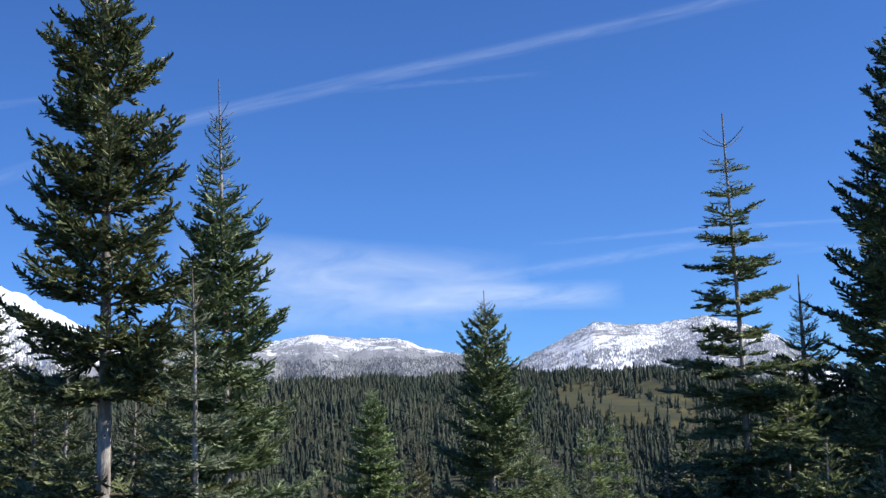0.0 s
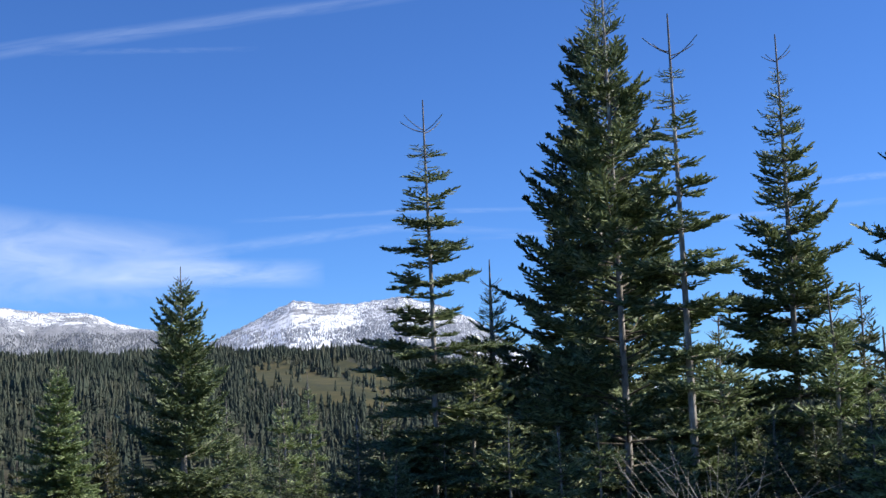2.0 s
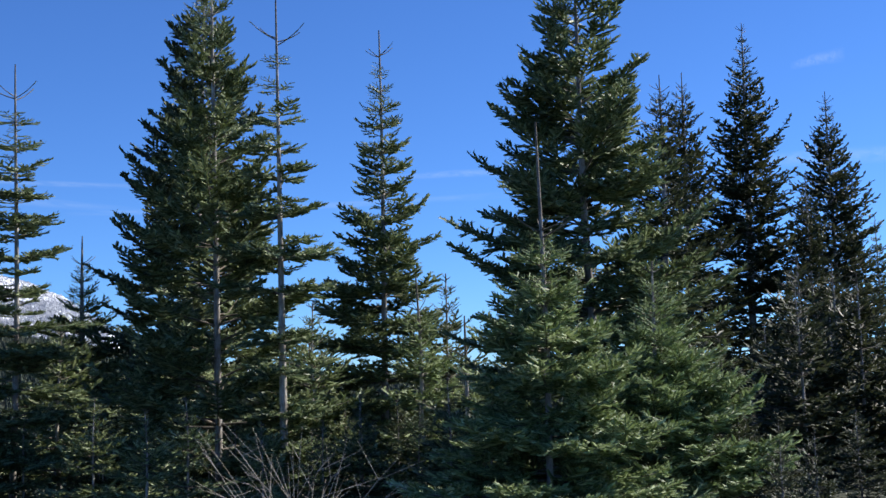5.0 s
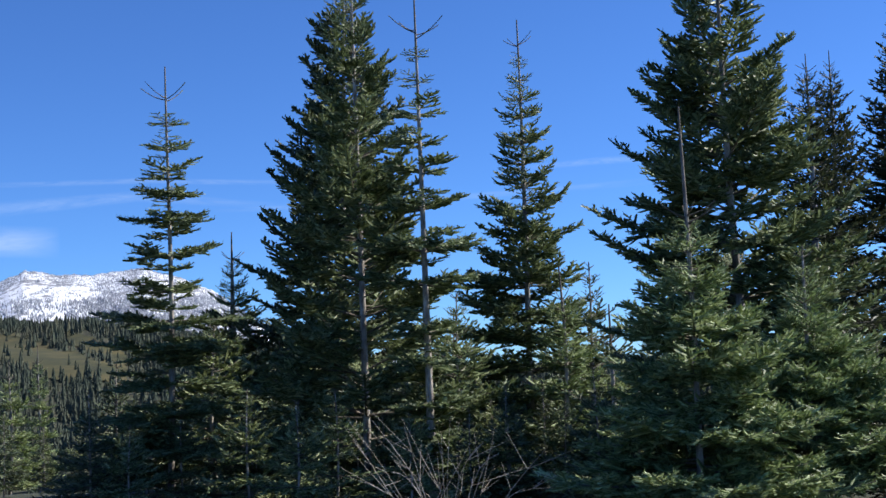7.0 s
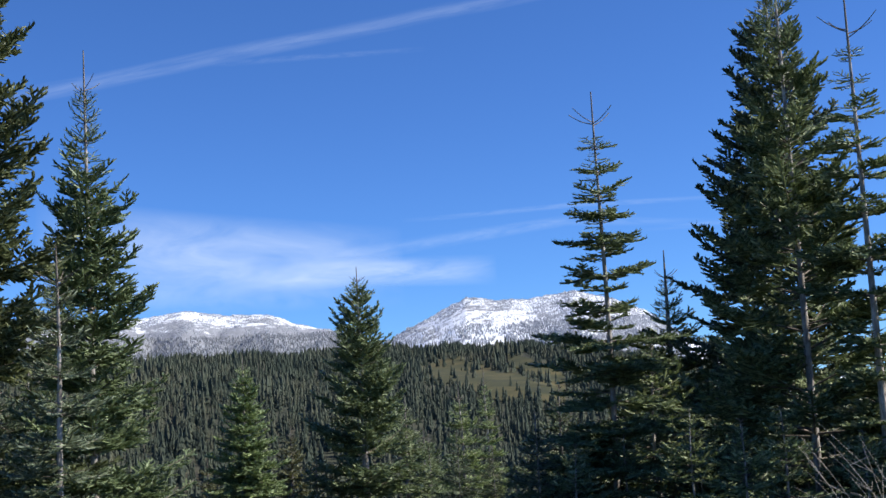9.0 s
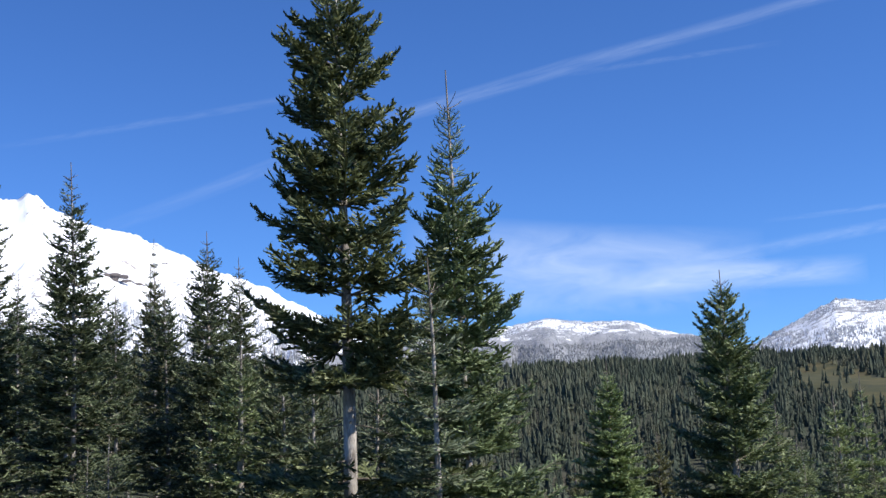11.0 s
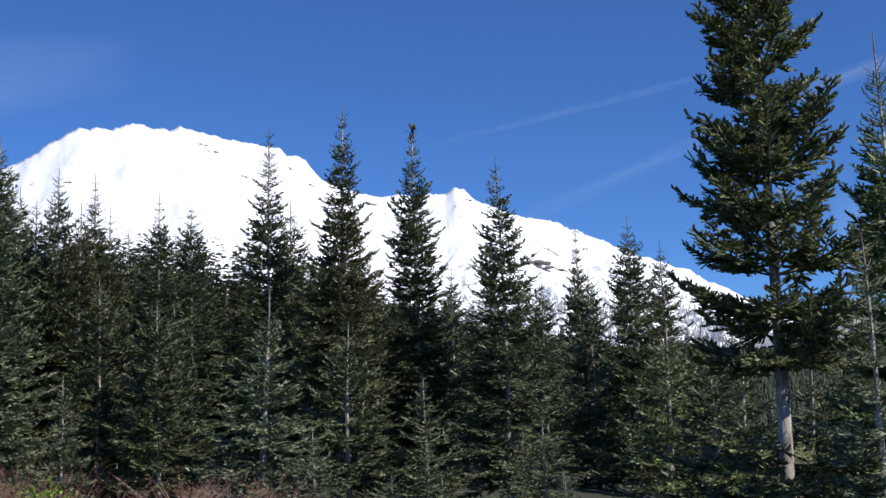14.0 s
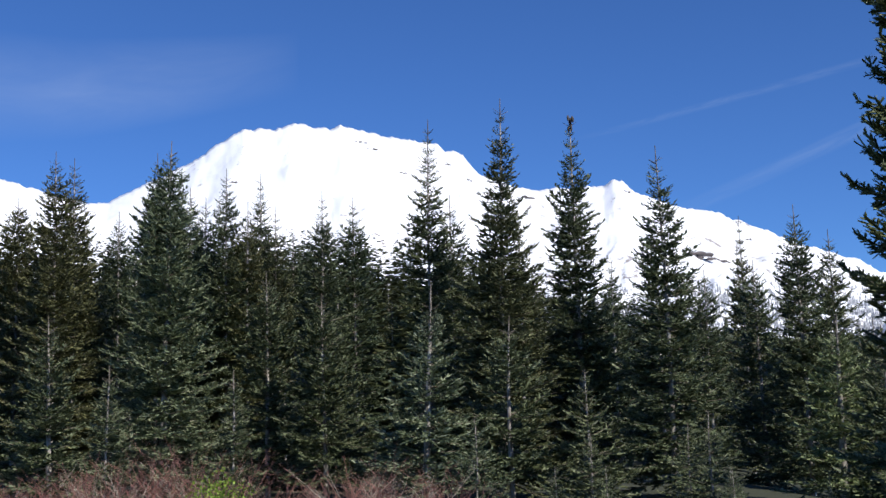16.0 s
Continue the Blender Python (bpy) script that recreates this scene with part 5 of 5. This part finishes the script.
# ---- brush ----
def shrub(x, y, tall, spread, stems, twigs, thick, mat, label, seed, lean=0.0):
    """A leafless shrub: arching stems from one root, each with side twigs."""
    rng = np.random.default_rng(seed)
    z = ground_height(x, y)
    u = np.linspace(0, 1, 6)
    paths, radii = [], []
    for _ in range(stems):
        a, h = rng.random() * 6.283, tall * (0.55 + 0.5 * rng.random())
        out = spread * (0.2 + 0.9 * rng.random())
        bend = rng.normal(size=2) * 0.13 * tall
        px = np.cos(a) * out * u ** 1.3 + bend[0] * np.sin(u * 3) + lean * u * tall + rng.normal() * 0.1
        py = np.sin(a) * out * u ** 1.3 + bend[1] * np.sin(u * 3) + rng.normal() * 0.1
        pz = h * (u - 0.18 * rng.random() * u ** 2) - 0.05 * (u == 0)
        stem = np.stack([px, py, pz], -1)
        paths.append(stem); radii.append(thick * (0.7 + 0.6 * rng.random()) * (1 - 0.75 * u))
        for _ in range(twigs):
            f = 0.3 + 0.65 * rng.random()
            k = min(4, int(f * 5))
            at = stem[k] + (stem[k + 1] - stem[k]) * (f * 5 - k)
            way = (stem[k + 1] - stem[k]) / np.linalg.norm(stem[k + 1] - stem[k]) + rng.normal(size=3) * 0.8
            ln = tall * (0.12 + 0.25 * rng.random()) * (1.2 - f)
            curve = at + way * (u * ln)[:, None] + np.stack([0 * u, 0 * u, 0.25 * ln * u ** 2], -1)
            paths.append(curve); radii.append(thick * 0.45 * (1 - 0.7 * u))
    v, f = tubes(paths, radii, 3)
    root = new("shrub")
    root.location = (x, y, z)
    part("twigwork", mesh_from("twigwork", v, f, mat, True), root)
    return tagged(root, label, "shrub", "leafless brush")


def bare_canes(x, y):
    """A leafless shrub of a few long canes, arching over low to both sides, with short side twigs."""
    rng = np.random.default_rng(61)
    u = np.linspace(0, 1, 8)
    z, across = ground_height(x, y), np.array([0.904, -0.427])  # across: square to the way from the clearing
    paths, radii = [], []
    # reach to the side, height of the tip, height of the arch above the straight line
    for reach, tip, arch in ((-0.46, 1.36, 0.1), (-0.48, 1.3, 0.16), (-0.58, 1.22, 0.1), (-0.62, 1.02, 0.22), (-0.28, 1.3, 0.04), (-0.05, 1.26, 0.0), (0.06, 1.36, 0.0), (-0.16, 1.16, 0.1), (0.2, 1.18, 0.2), (0.32, 1.12, 0.3),
                             (0.56, 1.15, 0.12), (0.42, 0.96, 0.34), (0.36, 1.2, 0.02), (-0.36, 1.0, 0.3), (0.62, 0.9, 0.3), (0.12, 1.0, 0.22), (-0.22, 0.95, 0.25)):
        deep, wave = rng.normal() * 0.2, rng.normal() * 0.025
        side = reach * u ** 1.4 + wave * np.sin(u * 7) + rng.normal() * 0.03
        cane = np.stack([across[0] * side - across[1] * deep * u, across[1] * side + across[0] * deep * u, tip * u + arch * np.sin(u * math.pi) - 0.05 * (u == 0) + 0.4 * wave * np.sin(u * 9)], -1)
        paths.append(cane); radii.append(0.004 * (0.8 + 0.4 * rng.random()) * (1 - 0.7 * u))
        for _ in range(5):
            k = rng.integers(2, 7)
            way = (cane[k + 1] - cane[k]) / np.linalg.norm(cane[k + 1] - cane[k]) + rng.normal(size=3) * 0.6
            paths.append(cane[k] + way * (u * rng.uniform(0.08, 0.26))[:, None]); radii.append(0.002 * (1 - 0.6 * u))
    v, f = tubes(paths, radii, 5)
    root = new("shrub")
    root.location = (x, y, z)
    part("twigwork", mesh_from("twigwork", v, f, STEM_PALE, True), root)
    return tagged(root, "leafless dry shrub with pale arching canes", "shrub", "leafless brush")


BRUSH_TURN, BRUSH_SIZE = (36.5, 39, 41, 43.5, 46, 47.5, 50, 52.5, 55, 60), (0.7, 0.8, 0.9, 0.75, 0.72, 0.95, 1.1, 1.0, 0.85, 0.9)
bare_canes(3.35, 7.08)
rng = np.random.default_rng(62)
for k in range(28):
    turn, r = 36.5 + 24 * (k + rng.random()) / 28, rng.uniform(18.6, 22.5)
    size = np.interp(turn, BRUSH_TURN, BRUSH_SIZE) * rng.uniform(0.85, 1.12)
    pale = rng.random() < 0.25
    shrub(-math.sin(radians(turn)) * r, math.cos(radians(turn)) * r, 1.5 * size, 1.25, int(16 * size) if pale else int(26 * size), 6, 0.0065, STEM_PALE if pale else STEM_RED,
          "tangled leafless brush with pale arching canes" if pale else "tangled leafless reddish brush before the firs", 70 + k)


def leafy_bush(x, y, tall, wide, label, seed):
    """A low evergreen bush: short stems clad in small oval leaves."""
    rng = np.random.default_rng(seed)
    n = 2600
    a, q = rng.random(n) * 6.283, np.sqrt(rng.random(n))
    h = tall * (1 - 0.6 * q ** 2) * (0.35 + 0.65 * rng.random(n) ** 0.5) * (0.85 + 0.3 * rng.random(n))
    at = np.stack([np.cos(a) * q * wide, np.sin(a) * q * wide, h], -1)
    way = rng.normal(size=(n, 3)) + np.array([0, 0, 0.8])
    way /= np.linalg.norm(way, axis=1, keepdims=True)
    side = np.cross(way, rng.normal(size=(n, 3)))
    side /= np.linalg.norm(side, axis=1, keepdims=True)
    ln = 0.03 + 0.03 * rng.random((n, 1))
    quad = np.stack([at, at + way * ln * 0.5 + side * ln * 0.32, at + way * ln, at + way * ln * 0.5 - side * ln * 0.32], 1).reshape(-1, 3)
    b = rng.random(40) * 6.283
    u = np.linspace(0, 1, 5)
    e = np.stack([np.cos(b) * wide * 0.8, np.sin(b) * wide * 0.8, tall * (0.5 + 0.4 * rng.random(40))], -1)
    v, f = tubes(e[:, None, :] * u[None, :, None] ** np.array([1.2, 1.2, 0.8]), np.full((40, 5), 0.006), 3)
    root = new("bush")
    root.location = (x, y, ground_height(x, y))
    part("twigwork", mesh_from("twigwork", v, f, LIMB, True), root)
    part("foliage", mesh_from("foliage", quad, np.arange(len(quad)).reshape(-1, 4), LEAF), root)
    return tagged(root, label, "bush")


LEAF = needles("bush_leaf", (0.08, 0.13, 0.015), (0.19, 0.28, 0.035), (0.34, 0.43, 0.07))
leafy_bush(-13.3, 12.1, 1.14, 0.75, "low yellow-green leafy bush among red brush", 91)
leafy_bush(-15.6, 9.8, 0.85, 0.4, "low yellow-green leafy bush among red brush", 92)
